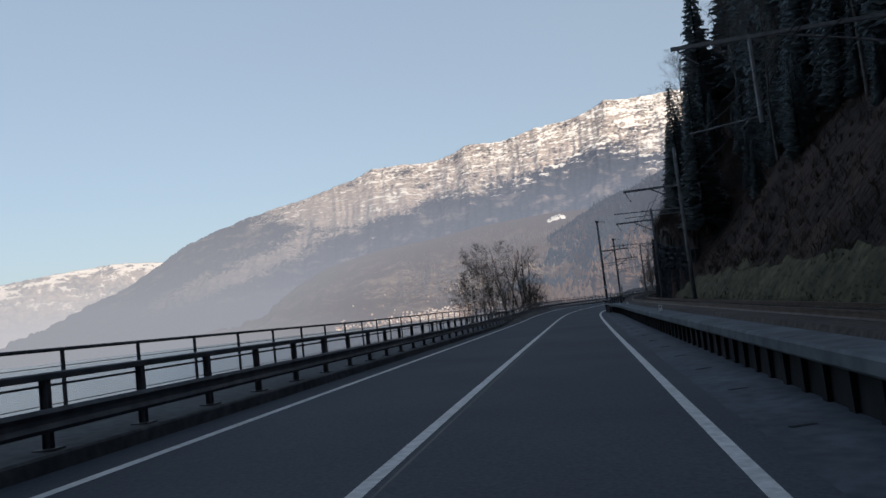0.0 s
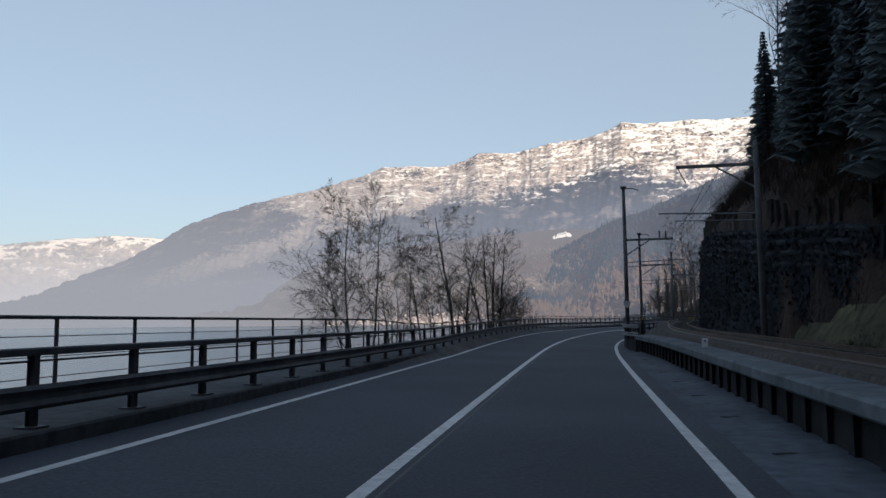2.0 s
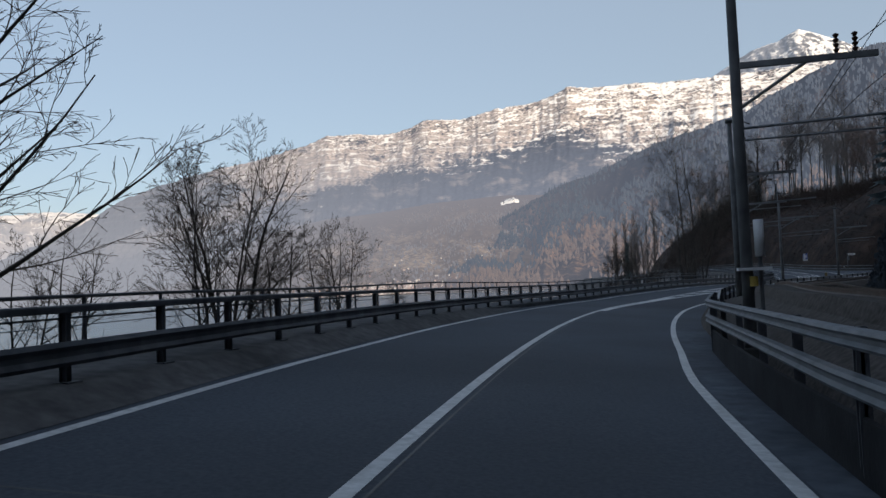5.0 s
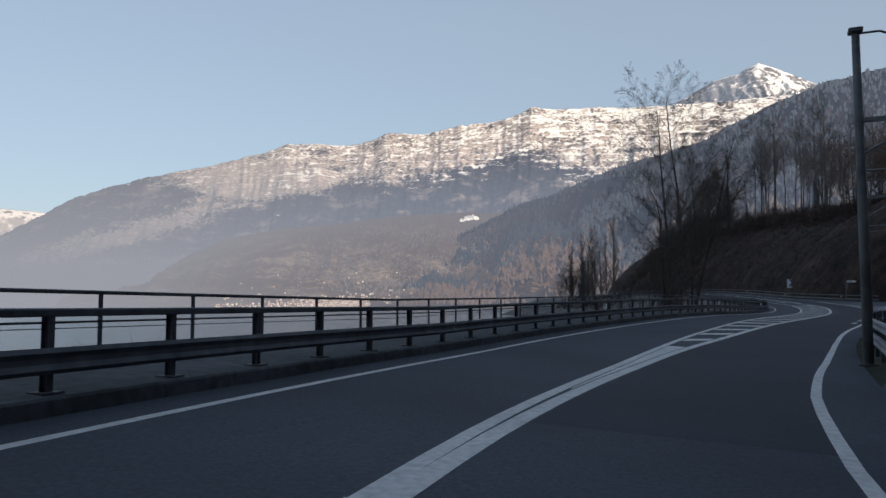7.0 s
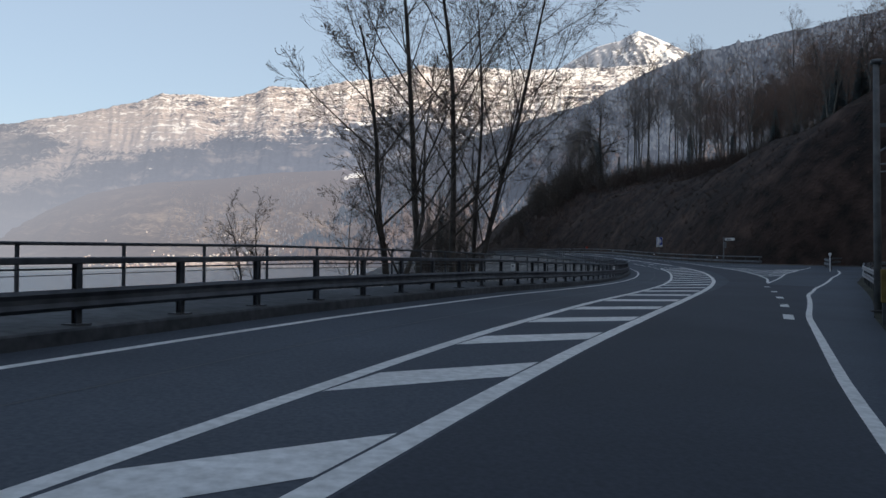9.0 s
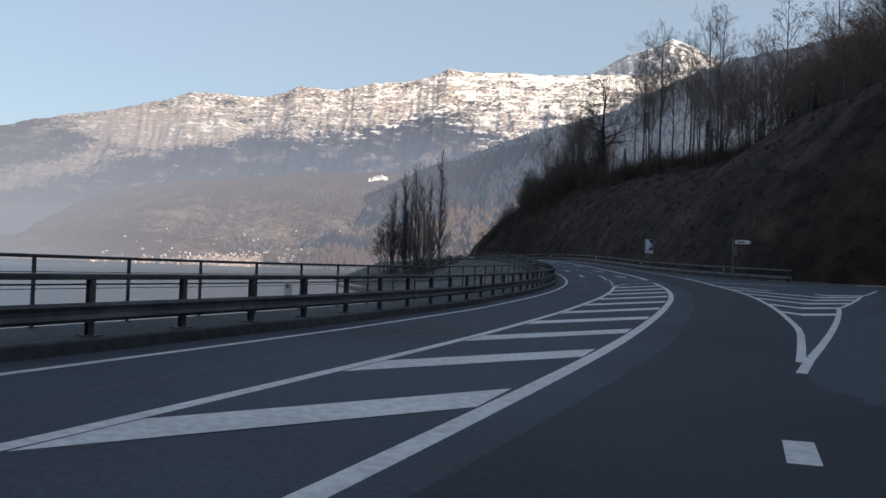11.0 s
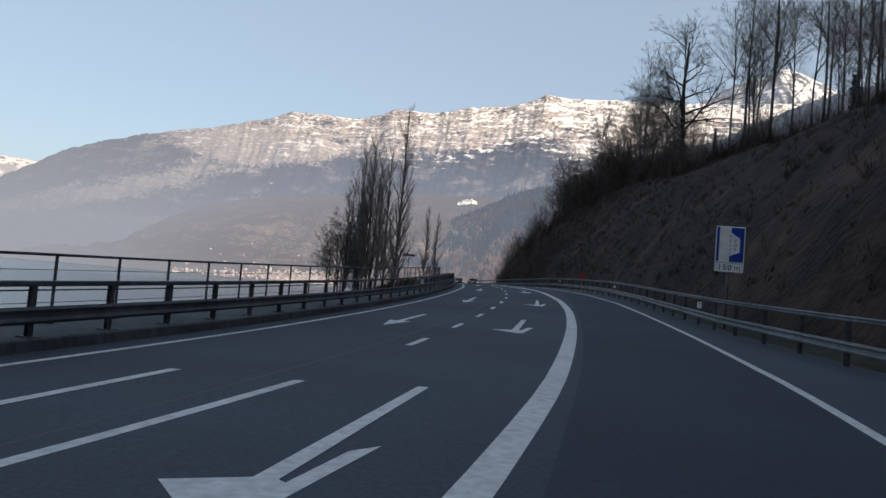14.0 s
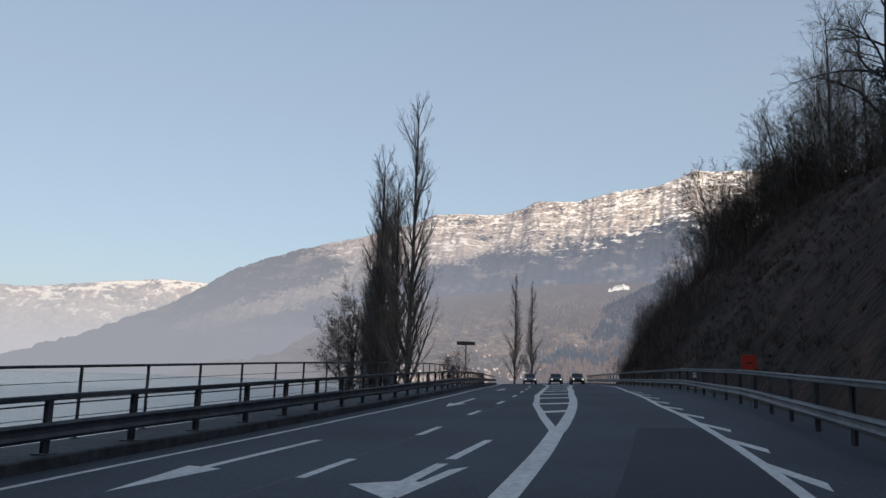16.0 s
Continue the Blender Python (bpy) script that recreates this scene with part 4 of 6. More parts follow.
def mast(q, u, base, tall, side, arm, arm_z, label, lamp=False, plate="", drop=0.0, low=1.25):
    """A concrete and steel catenary mast with arms over the track; side: +1 to the right, -1 to the left."""
    g = thing("catenary_mast", label, "mast", "catenary masts", at=Matrix.Translation(road(q, u, base)) @ Matrix.Rotation(along(q), 4, "Z"))
    part("pole", Shape().tube([(0, 0, -0.3), (0, 0, tall * 0.5), (0, 0, tall)], [0.125, 0.112, 0.095], 8), M_MAST, g, "tapered grey pole", smooth=True)
    part("footing", Shape().box(-0.22, 0.22, -0.22, 0.22, -0.6, 0.06, bevel=0.03), M_CONCRETE_DARK, g)
    z = arm_z - base
    part("arm", Shape().box(min(0, side * arm), max(0, side * arm), -0.05, 0.05, z, z + 0.12), M_GALV, g, "steel cantilever arm")
    part("brace", Shape().tube([(side * 0.1, 0, z - 0.8), (side * arm * 0.5, 0, z)], 0.035, 6), M_GALV, g)
    if drop:
        part("drop_tube", Shape().tube([(side * drop, 0, z + 0.05), (side * drop, 0, z - 2.7)], 0.07, 6), M_GALV, g)
        part("stay", Shape().tube([(side * drop, 0, z - 2.5), (side * (drop + 2.2), 0, z - 2.75)], 0.03, 6), M_GALV, g)
    else:
        part("stay", Shape().tube([(side * 0.1, 0, z - low), (side * (arm + 0.7), 0, z - low + 0.1)], 0.03, 6), M_GALV, g)
        part("stay", Shape().tube([(side * 0.1, 0, z - low - 0.25), (side * (arm + 0.1), 0, z - low - 0.2)], 0.022, 6), M_GALV, g)
    if side < 0:
        part("hanger", Shape().tube([(side * arm * 0.97, 0, z), (side * arm * 0.93, 0, z - 0.3), (side * arm * 0.88, 0, z - 0.55)], 0.025, 6), M_GALV, g)
    for k in () if side < 0 else (0.72, 0.85):
        ins = Shape()
        for j in range(4):
            ins.tube([(side * arm * k, 0, z + 0.14 + 0.1 * j), (side * arm * k, 0, z + 0.2 + 0.1 * j), (side * arm * k, 0, z + 0.23 + 0.1 * j)], [0.03, 0.065, 0.03], 8)
        part("insulator", ins, M_CERAMIC, g, "brown ribbed insulator", smooth=True)
    if lamp:
        part("bracket", Shape().tube([(0, 0, tall - 0.06), (0.55, 0, tall - 0.06), (0.85, 0, tall - 0.2)], 0.03, 6), M_STEEL, g)
        part("cap", Shape().box(-0.17, 0.17, -0.17, 0.17, tall - 0.05, tall + 0.08, bevel=0.03), M_STEEL, g)
    if plate:
        pl = Shape()
        w = 0.2
        out = [(-w, 0.0), (w, 0.0), (w, -0.22), (0, -0.42), (-w, -0.22)]
        pl.loft([[(x, -0.2, 2.15 + zz) for x, zz in out], [(x, -0.18, 2.15 + zz) for x, zz in out]])
        pp = part("plate", pl, M_PLATE, g, "white pentagonal plate")
        text_part("digit", plate, 0.2, M_BLACK, pp, Matrix.Translation((0, -0.204, 2.0)) @ Matrix.Rotation(radians(90), 4, "X"))
    return g


mast(24.6, 15.8, 2.2, 8.4, -1, 6.6, 9.5, "tall grey catenary mast with a long arm above the bank", drop=4.2)
mast(44.4, 11.62, 0.85, 8.9, -1, 3.1, 7.55, "tall grey railway catenary mast beside the grass bank")
mast(63.7, 11.75, 0.85, 7.5, -1, 2.9, 7.4, "tall grey railway catenary mast beside the retaining wall", low=1.8)
mast(79.6, 7.34, 0.5, 8.8, 1, 2.7, 6.15, "grey catenary mast with a white numbered plate behind the barrier", True, "5")
mast(100.3, 8.05, 0.4, 8.5, 1, 2.7, 6.2, "grey catenary mast with a small lamp bracket", True)
mast(120.5, 9.6, 0.2, 8.5, 1, 2.6, 6.2, "grey catenary mast beyond the guard rail", True)
mast(139.4, 8.92, 0.0, 8.6, 1, 3.0, 6.2, "grey catenary mast behind the guard rail", True)
mast(157.0, 9.65, 0.0, 8.4, 1, 3.0, 6.2, "grey catenary mast behind the guard rail", True)
mast(180.6, 11.05, 0.0, 8.4, 1, 3.0, 6.2, "grey catenary mast beside the switch box", True)
wires = thing("overhead_wire", "thin dark railway overhead wires", "wire")
HANG = curve_of([(-60, 10.2), (70, 10.2), (100, 10.7), (120, 11.6), (160, 13.0), (190, 15.5)])
def hung(z0, sag, off):
    sh = Shape()
    stops = [5.0, 24.9, 44.4, 63.7, 79.6, 100.3, 120.5, 138.5, 158.0, 185.0]
    pts = []
    for a, b in zip(stops, stops[1:]):
        for j in range(6):
            t = j / 6
            q = a + (b - a) * t
            pts.append(road(q, HANG(q) + off, z0 - sag * 4 * t * (1 - t)))
    return sh.tube(pts, 0.011, 4)
part("contact_wire", hung(5.7, 0.02, -0.3), M_BLACK, wires)
part("carrier_wire", hung(6.75, 0.5, -0.3), M_BLACK, wires)
part("feeder_wire", hung(7.6, 0.5, 0.4), M_BLACK, wires)

# ---- palisade on the high retaining wall ----
M_WALLFACE = mat("dark_stone", (0.022, 0.027, 0.034), (0.042, 0.049, 0.058), 0.6, 0.95, 0.6, 8, stain=0.4, stain_size=2)
M_FENCE = mat("old_dark_timber", (0.026, 0.024, 0.022), (0.064, 0.058, 0.051), 0.3, 0.9, 0.4, 8, stain=0.3, stain_size=1.5)
hw = thing("high_wall", "dark retaining wall of stone and stacked logs with stakes on top", "wall", kind="structure")


def wall_line(q):
    d = SET_BACK(q)
    return TOE(q) + d, BASE(q) + WALL(q) + 60 * (1 - math.exp(-d / 40))


part("face", Shape().loft([[road(q, wall_line(q)[0] - 0.15, 0.4), road(q, wall_line(q)[0] + 0.2, wall_line(q)[1]), road(q, wall_line(q)[0] + 0.6, wall_line(q)[1]), road(q, wall_line(q)[0] + 0.6, 0.4)] for q in sections(58, 111.4, 1.2)]), M_WALLFACE, hw)
rng = random.Random(5)
for k in range(50):
    q = 58.4 + 0.92 * k
    u, z = wall_line(q)
    hgt = 0.5 + 0.8 * rng.random() + (0.5 if q > 86 else 0)
    part("stake", Shape().tube([(0, 0, -0.4), (0, 0, hgt * 0.6), (0.03 * rng.uniform(-1, 1), 0, hgt)], [0.12, 0.115, 0.1], 6), M_FENCE, hw, at=Matrix.Translation(road(q, u + 0.4 + 0.2 * rng.random(), z)))
for row in range(4):
    for k in range(18):
        q = 58.5 + 2.4 * k + 0.7 * (row % 2)
        if q > 99:
            continue
        (u0, z0), (u1, z1) = wall_line(q), wall_line(q + 2.2)
        dz = 0.16 + 0.42 * row
        a, b = road(q, u0 + 0.16 - 0.055 * dz, z0 - dz), road(q + 2.2 + rng.uniform(-0.2, 0.1), u1 + 0.16 - 0.055 * dz, z1 - dz + rng.uniform(-0.04, 0.04))
        part("log", Shape().tube([a, a.lerp(b, 0.5), b], [0.13, 0.12, 0.11], 6), M_WALLFACE, hw, smooth=True)


# ivy and hedge growth over the wall
UP = Vector((0, 0, 1))
sh, rng = Shape(), random.Random(6)
for k in range(20000):
    q = rng.uniform(58.2, 111.2)
    u, z = wall_line(q)
    f = rng.random() ** 0.7
    c = road(q, u - 0.17 + 0.35 * f - abs(rng.gauss(0, 0.08)), 0.5 + (z - 0.5) * f)
    h, tip, w = along(q), rng.random() * 3.14, rng.uniform(0.05, 0.11)
    level = Vector((-math.sin(h), math.cos(h), 0))
    jit = Vector((rng.gauss(0, 0.3), rng.gauss(0, 0.3), rng.gauss(0, 0.3)))
    d1, d2 = (level * math.cos(tip) + UP * math.sin(tip) + jit) * w, (UP * math.cos(tip) - level * math.sin(tip) - jit) * w
    sh.add([c - d1, c + d2, c + d1, c - d2], [(0, 1, 2, 3)])
M_IVY = mat("dark_ivy", (0.03, 0.037, 0.046), (0.054, 0.064, 0.076), 0.5, 0.95, 0, stain=0.3, stain_size=2, spec=0.05)
tagged(part("ivy", sh, M_IVY), "dark ivy covering the high retaining wall", "ivy", kind="stuff")

# ---- trees ----
class Tree:
    """Grows a bare tree into two shapes: trunk with limbs, and crown of branches and twigs."""

    def __init__(self, seed):
        self.r = random.Random(seed)
        self.wood, self.crown, self.buds = Shape(), Shape(), 0.0
        self.trunks, self.limbs, self.split, self.taper = [], [], False, 0.5

    def turn(self, d, angle):
        side = Vector((self.r.gauss(0, 1), self.r.gauss(0, 1), self.r.gauss(0, 1)))
        side = (side - d * side.dot(d)).normalized()
        return (d * math.cos(angle) + side * math.sin(angle)).normalized()

    def grow(self, p, d, length, radius, level, plan):
        """plan: per level (children, spread in degrees, length ratio, lift, wobble, first child at)."""
        kids, spread, ratio, lift, wob, first = plan[level]
        n = (8, 6, 4, 3, 2)[min(level, 4)]
        pts, rad, q = [p.copy()], [radius], p.copy()
        dirs = [d]
        for k in range(n):
            d = (d + Vector((self.r.gauss(0, wob), self.r.gauss(0, wob), self.r.gauss(0, wob * 0.5) + lift / n))).normalized()
            q = q + d * (length / n)
            pts.append(q.copy())
            dirs.append(d)
            rad.append(max(0.004, radius * (1 - 0.8 * (k + 1) / n)))
        into = self.wood if level < 2 else self.crown
        if self.split and level < 2:
            into = Shape()
            (self.limbs if level else self.trunks).append(into)
        into.tube(pts, rad, (7, 5, 3, 3, 3)[min(level, 4)], cap=False)
        if self.buds and level >= 3:
            for e in (pts[-1], pts[len(pts) // 2]):
                b = self.buds * self.r.uniform(0.6, 1.3)
                self.crown.add([e + Vector((0, 0, b * 1.3)), e + Vector((b, 0, 0)), e + Vector((-b * 0.5, b * 0.8, 0)), e + Vector((-b * 0.5, -b * 0.8, 0))], [(0, 1, 2), (0, 2, 3), (0, 3, 1), (1, 3, 2)])
        if level + 1 < len(plan):
            for k in range(kids):
                t = first + (1 - first) * ((k + self.r.random()) / kids)
                i = min(n - 1, int(t * n))
                f = t * n - i
                at = pts[i].lerp(pts[i + 1], f)
                c = self.turn(dirs[i], radians(spread) * self.r.uniform(0.65, 1.25))
                self.grow(at, c, length * ratio * (1.25 - 0.75 * t) * self.r.uniform(0.75, 1.2), max(0.005, rad[i] * self.taper), level + 1, plan)
        return self


def plant(name, tree, label, bark, twigs, at, group="", category="tree"):
    g = thing(name, label, category, group, at=at)
    for sh in tree.trunks or [tree.wood]:
        part("trunk", sh, bark, g, smooth=True)
    for sh in tree.limbs:
        part("limb", sh, bark, g, smooth=True)
    part("crown", tree.crown, twigs, g)
    return g


def spot(q, u, z, turn=0.0, size=1.0, lean=0.0):
    return Matrix.Translation(road(q, u, z)) @ Matrix.Rotation(radians(turn), 4, "Z") @ Matrix.Rotation(radians(lean), 4, "Y") @ Matrix.Scale(size, 4)


def again(ob, m):
    c = copy_thing(ob, m)
    c.matrix_basis = m
    return c


PLAN_OPEN = [(12, 48, 0.44, 0.12, 0.08, 0.18), (8, 42, 0.5, 0.12, 0.1, 0.2), (6, 38, 0.5, 0.05, 0.14, 0.15), (3, 36, 0.5, 0.0, 0.16, 0.1), (0, 0, 0, 0, 0.16, 0)]
PLAN_SLIM = [(13, 42, 0.4, 0.18, 0.06, 0.2), (7, 38, 0.48, 0.12, 0.1, 0.2), (4, 36, 0.5, 0.05, 0.14, 0.15), (2, 34, 0.5, 0.0, 0.15, 0.1), (0, 0, 0, 0, 0.15, 0)]
PLAN_THIN = [(8, 42, 0.46, 0.2, 0.07, 0.3), (6, 40, 0.46, 0.12, 0.1, 0.2), (4, 38, 0.5, 0.05, 0.14, 0.15), (2, 36, 0.5, 0.0, 0.16, 0.1), (0, 0, 0, 0, 0.16, 0)]


def stems(seed, n, tall, thick, plan, splay=0.16, buds=0.0, split=False):
    t = Tree(seed)
    t.buds, t.split = buds, split
    for k in range(n):
        a = 2 * math.pi * (k + 0.3 * t.r.random()) / max(1, n)
        off = 0.0 if n == 1 else 0.25
        d = (UP + Vector((math.cos(a), math.sin(a), 0)) * (splay if n > 1 else 0.02)).normalized()
        t.grow(Vector((math.cos(a) * off, math.sin(a) * off, -0.5)), d, tall * t.r.uniform(0.85, 1.05), thick, 0, plan)
    return t


# lakeside trees
PLAN_BIRCH = [(16, 58, 0.42, 0.1, 0.035, 0.3), (9, 44, 0.46, -0.05, 0.1, 0.2), (7, 40, 0.5, -0.25, 0.12, 0.15), (4, 36, 0.6, -0.5, 0.12, 0.1), (0, 0, 0, -0.5, 0.14, 0)]
PLAN_FAN = [(18, 50, 0.36, 0.12, 0.025, 0.26), (6, 36, 0.42, 0.12, 0.05, 0.2), (5, 34, 0.45, 0.1, 0.1, 0.15), (2, 34, 0.5, 0.0, 0.12, 0.1), (0, 0, 0, 0, 0.14, 0)]
PLAN_CROOK = [(10, 50, 0.42, 0.2, 0.09, 0.3), (7, 44, 0.45, 0.12, 0.14, 0.2), (4, 42, 0.48, 0.1, 0.16, 0.15), (2, 36, 0.5, 0.0, 0.16, 0.1), (0, 0, 0, 0, 0.16, 0)]


def fan(seed, feet, plan, thick, buds=0.0, taper=0.42):
    """A tree of several stems: (x, y, height, lean along x, lean along y) for each."""
    t = Tree(seed)
    t.buds, t.split, t.taper = buds, True, taper
    for x, y, tall, lx, ly in feet:
        t.grow(Vector((x, y, -0.5)), Vector((lx, ly, 1)).normalized(), tall + 0.5, thick * (tall / 7) ** 0.8, 0, plan)
    return t


lt_a = plant("bare_tree", stems(11, 2, 6.0, 0.07, PLAN_OPEN, 0.1, 0.0, True), "bare two-stemmed tree leaning over the lake bank", M_BARK, M_TWIG, spot(104.0, -4.2, -0.9, 20, 0.7), "lakeside trees")
lt_b = plant("bare_tree", stems(12, 2, 4.4, 0.05, PLAN_THIN, 0.14), "small bare sapling behind the railing", M_BARK, M_TWIG, spot(65.6, -2.9, -0.8, 60, 1, 3), "lakeside trees")
birch = plant("bare_tree", fan(15, [(0, 0, 8.4, -0.1, 0.0)], PLAN_BIRCH, 0.1), "tall bare birch with a crooked pale trunk behind the railing", M_BIRCH, M_TWIG, spot(80.2, -2.95, -0.8, 0), "lakeside trees")
PLAN_WIDE = [(14, 46, 0.44, 0.4, 0.05, 0.2), (8, 40, 0.46, 0.14, 0.1, 0.18), (6, 38, 0.5, -0.05, 0.12, 0.15), (3, 36, 0.55, -0.2, 0.14, 0.1), (0, 0, 0, -0.2, 0.15, 0)]
plant("bare_tree", fan(19, [(0, 0, 6.1, -0.04, 0.0), (-0.05, 0, 4.8, -0.34, 0.0)], PLAN_WIDE, 0.062, 0.0, 0.4), "bare forked birch spreading over the lake bank", M_BIRCH, M_TWIG, spot(60.7, -2.9, -0.8), "lakeside trees")
plant("bare_tree", fan(26, [(0, 0, 6.4, 0.05, 0.0)], PLAN_WIDE, 0.062, 0.0, 0.4), "bare birch with a pale trunk and a wide round crown", M_BIRCH, M_TWIG, spot(62.5, -2.9, -0.8), "lakeside trees")
lt_p = plant("bare_tree", fan(16, [(-0.35, 0.0, 6.3, -0.15, 0.02), (0.3, 0.2, 6.6, -0.02, 0.02)], PLAN_CROOK, 0.1), "pair of crooked bare alders behind the railing", M_BARK, M_TWIG, spot(82.0, -2.9, -0.8, 0), "lakeside trees")
lt_c = plant("bare_tree", stems(13, 3, 7.0, 0.07, PLAN_SLIM, 0.1), "bare clump of slender stems on the lake bank", M_BARK, M_TWIG, spot(110.0, -4.6, -1.0, 0, 0.6), "lakeside trees")
plant("bare_tree", fan(17, [(-0.45, 0.1, 7.2, -0.16, 0.03), (-0.1, -0.1, 7.7, -0.05, 0.0), (0.15, 0.15, 7.9, 0.0, 0.02), (0.45, 0.0, 7.6, 0.06, 0.0)], PLAN_FAN, 0.105), "bare fan of straight stems with long upswept branches", M_BARK, M_TWIG, spot(90.6, -2.7, -0.8, 0), "lakeside trees")
plant("bare_tree", fan(18, [(0, 0, 5.2, -0.62, 0.1)], PLAN_FAN, 0.1), "bare tree leaning out over the water", M_BARK, M_TWIG, spot(88.3, -2.9, -0.8, 0), "lakeside trees")
lt_d = plant("bare_tree", stems(14, 5, 5.6, 0.045, PLAN_SLIM, 0.16), "bare multi-stemmed bush behind the railing", M_BARK, M_TWIG, spot(99.4, -3.3, -0.8, 0, 0.95), "lakeside trees")
for ob, q, u, turn, size in ((lt_b, 76.6, -3.6, 100, 0.95), (lt_b, 80.4, -3.3, 10, 1.1), (lt_b, 84.5, -3.2, 70, 1.05), (lt_b, 93.5, -3.2, 250, 0.62), (lt_p, 99.8, -3.0, 40, 0.72), (lt_b, 95.8, -4.2, 250, 0.7), (lt_b, 106.0, -3.4, 30, 0.9), (lt_b, 114.0, -4.0, 130, 0.6)):
    again(ob, spot(q, u, -0.8, turn, size))
plant("bare_tree", fan(27, [(0, 0, 5.2, -0.02, 0.0), (0.3, 1.1, 5.5, -0.1, -0.02)], PLAN_THIN, 0.075, 0.0, 0.5), "young bare tree with two crooked stems behind the railing", M_BARK, M_TWIG, spot(70.5, -3.0, -0.8), "lakeside trees")
# big trees on the bend
PLAN_TALL = [(18, 42, 0.44, 0.3, 0.035, 0.12), (10, 40, 0.44, 0.2, 0.07, 0.15), (6, 38, 0.46, 0.1, 0.12, 0.12), (3, 36, 0.5, 0.05, 0.15, 0.1), (0, 0, 0, 0, 0.16, 0)]
plant("bare_tree", fan(21, [(0, 0, 16.2, -0.05, 0.0)], PLAN_TALL, 0.072, 0.02, 0.36), "tall bare tree with upswept limbs on the lake bank", M_BARK, M_TWIG, spot(176.6, -3.9, -0.6, 30), "trees on the bend")
plant("bare_tree", fan(22, [(0, 0, 17.6, -0.02, 0.0)], PLAN_TALL, 0.072, 0.02, 0.36), "tall bare straight tree on the lake bank", M_BARK, M_TWIG, spot(180.4, -4.2, -0.6, 0), "trees on the bend")
plant("bare_tree", fan(24, [(0.1, 0, 15.0, 0.14, 0.02), (0, 0.1, 12.5, 0.0, 0.0)], PLAN_TALL, 0.066, 0.02, 0.36), "tall bare forked tree leaning from its neighbours", M_BARK, M_TWIG, spot(181.0, -3.5, -0.6, 0), "trees on the bend")
plant("bare_tree", fan(23, [(0, 0, 9.0, -0.26, 0.0), (0.1, 0, 7.0, 0.12, 0.05)], PLAN_OPEN, 0.11, 0.022), "leaning bare willow beside the walkway", M_BARK, M_TWIG, spot(173.4, -3.5, -0.8, 0), "trees on the bend")
again(lt_d, spot(184.5, -6.0, -0.9, 50, 0.75))
again(lt_c, spot(189.0, -7.0, -0.9, 120, 0.8))
again(lt_b, spot(167.5, -4.6, -0.9, 120, 0.8))
again(lt_b, spot(172.8, -4.4, -0.9, 220, 0.9))
again(lt_d, spot(181.0, -5.6, -1.1, 220, 0.6))
# poplars
PLAN_POPLAR = [(44, 27, 0.2, 0.5, 0.006, 0.05), (9, 22, 0.48, 0.5, 0.06, 0.12), (4, 20, 0.5, 0.35, 0.08, 0.1), (3, 22, 0.5, 0.2, 0.1, 0.1), (0, 0, 0, 0, 0.1, 0)]
pop_a = plant("poplar", stems(31, 1, 28.5, 0.26, PLAN_POPLAR, split=True), "tall bare columnar poplar by the lake", M_BEECH, M_TWIG_PALE, spot(365.6, -7.0, -1.4), "poplars", "poplar")
pop_b = plant("poplar", stems(32, 2, 22.5, 0.22, PLAN_POPLAR, 0.03, split=True), "bare twin-stemmed columnar poplar by the lake", M_BEECH, M_TWIG_PALE, spot(374.6, -10.6, -2.0), "poplars", "poplar")
for ob, q, u, turn, size in ((pop_a, 371.0, -9.4, 90, 0.7), (pop_a, 368.4, -8.4, 160, 0.8), (pop_a, 377.4, -11.4, 250, 0.78), (pop_b, 381.5, -12.4, 40, 0.95), (pop_b, 387.0, -14.0, 200, 0.8), (pop_a, 419.0, 1.9, 30, 0.64), (pop_a, 423.0, 4.6, 210, 0.6)):
    again(ob, spot(q, u, -1.6 if u < -4 else -0.3, turn, size))
ivy = Shape()
rng = random.Random(8)
for k in range(1800):
    z = rng.random() ** 0.8 * 13.5
    a, r = rng.random() * 6.283, (0.3 + 1.1 * rng.random()) * (1.15 - z / 18)
    c = Vector((math.cos(a) * r, math.sin(a) * r, z))
    d1 = Vector((rng.gauss(0, 1), rng.gauss(0, 1), rng.gauss(0, 1))).normalized() * 0.16
    d2 = Vector((rng.gauss(0, 1), rng.gauss(0, 1), rng.gauss(0, 1))).normalized() * 0.16
    ivy.add([c - d1, c + d2, c + d1, c - d2], [(0, 1, 2, 3)])
dense = thing("ivy_tree", "dark ivy-clad trunk among the poplars", "tree", "poplars", at=spot(379.0, -12.4, -2.0))
part("trunk", Shape().tube([(0, 0, -0.4), (0.1, 0, 7), (0, 0, 13)], [0.3, 0.2, 0.08], 7), M_BARK, dense)
part("ivy", ivy, M_SPRUCE, dense, "dense dark ivy leaves")
again(lt_a, spot(389.0, -16.5, -2.8, 10, 1.9))
again(lt_a, spot(383.0, -15.5, -2.8, 100, 2.2))
again(lt_a, spot(378.0, -14.5, -2.6, 200, 1.7))
again(lt_d, spot(394.0, -6.0, -1.4, 100, 0.9))
again(lt_c, spot(402.0, -5.0, -1.2, 10, 0.8))
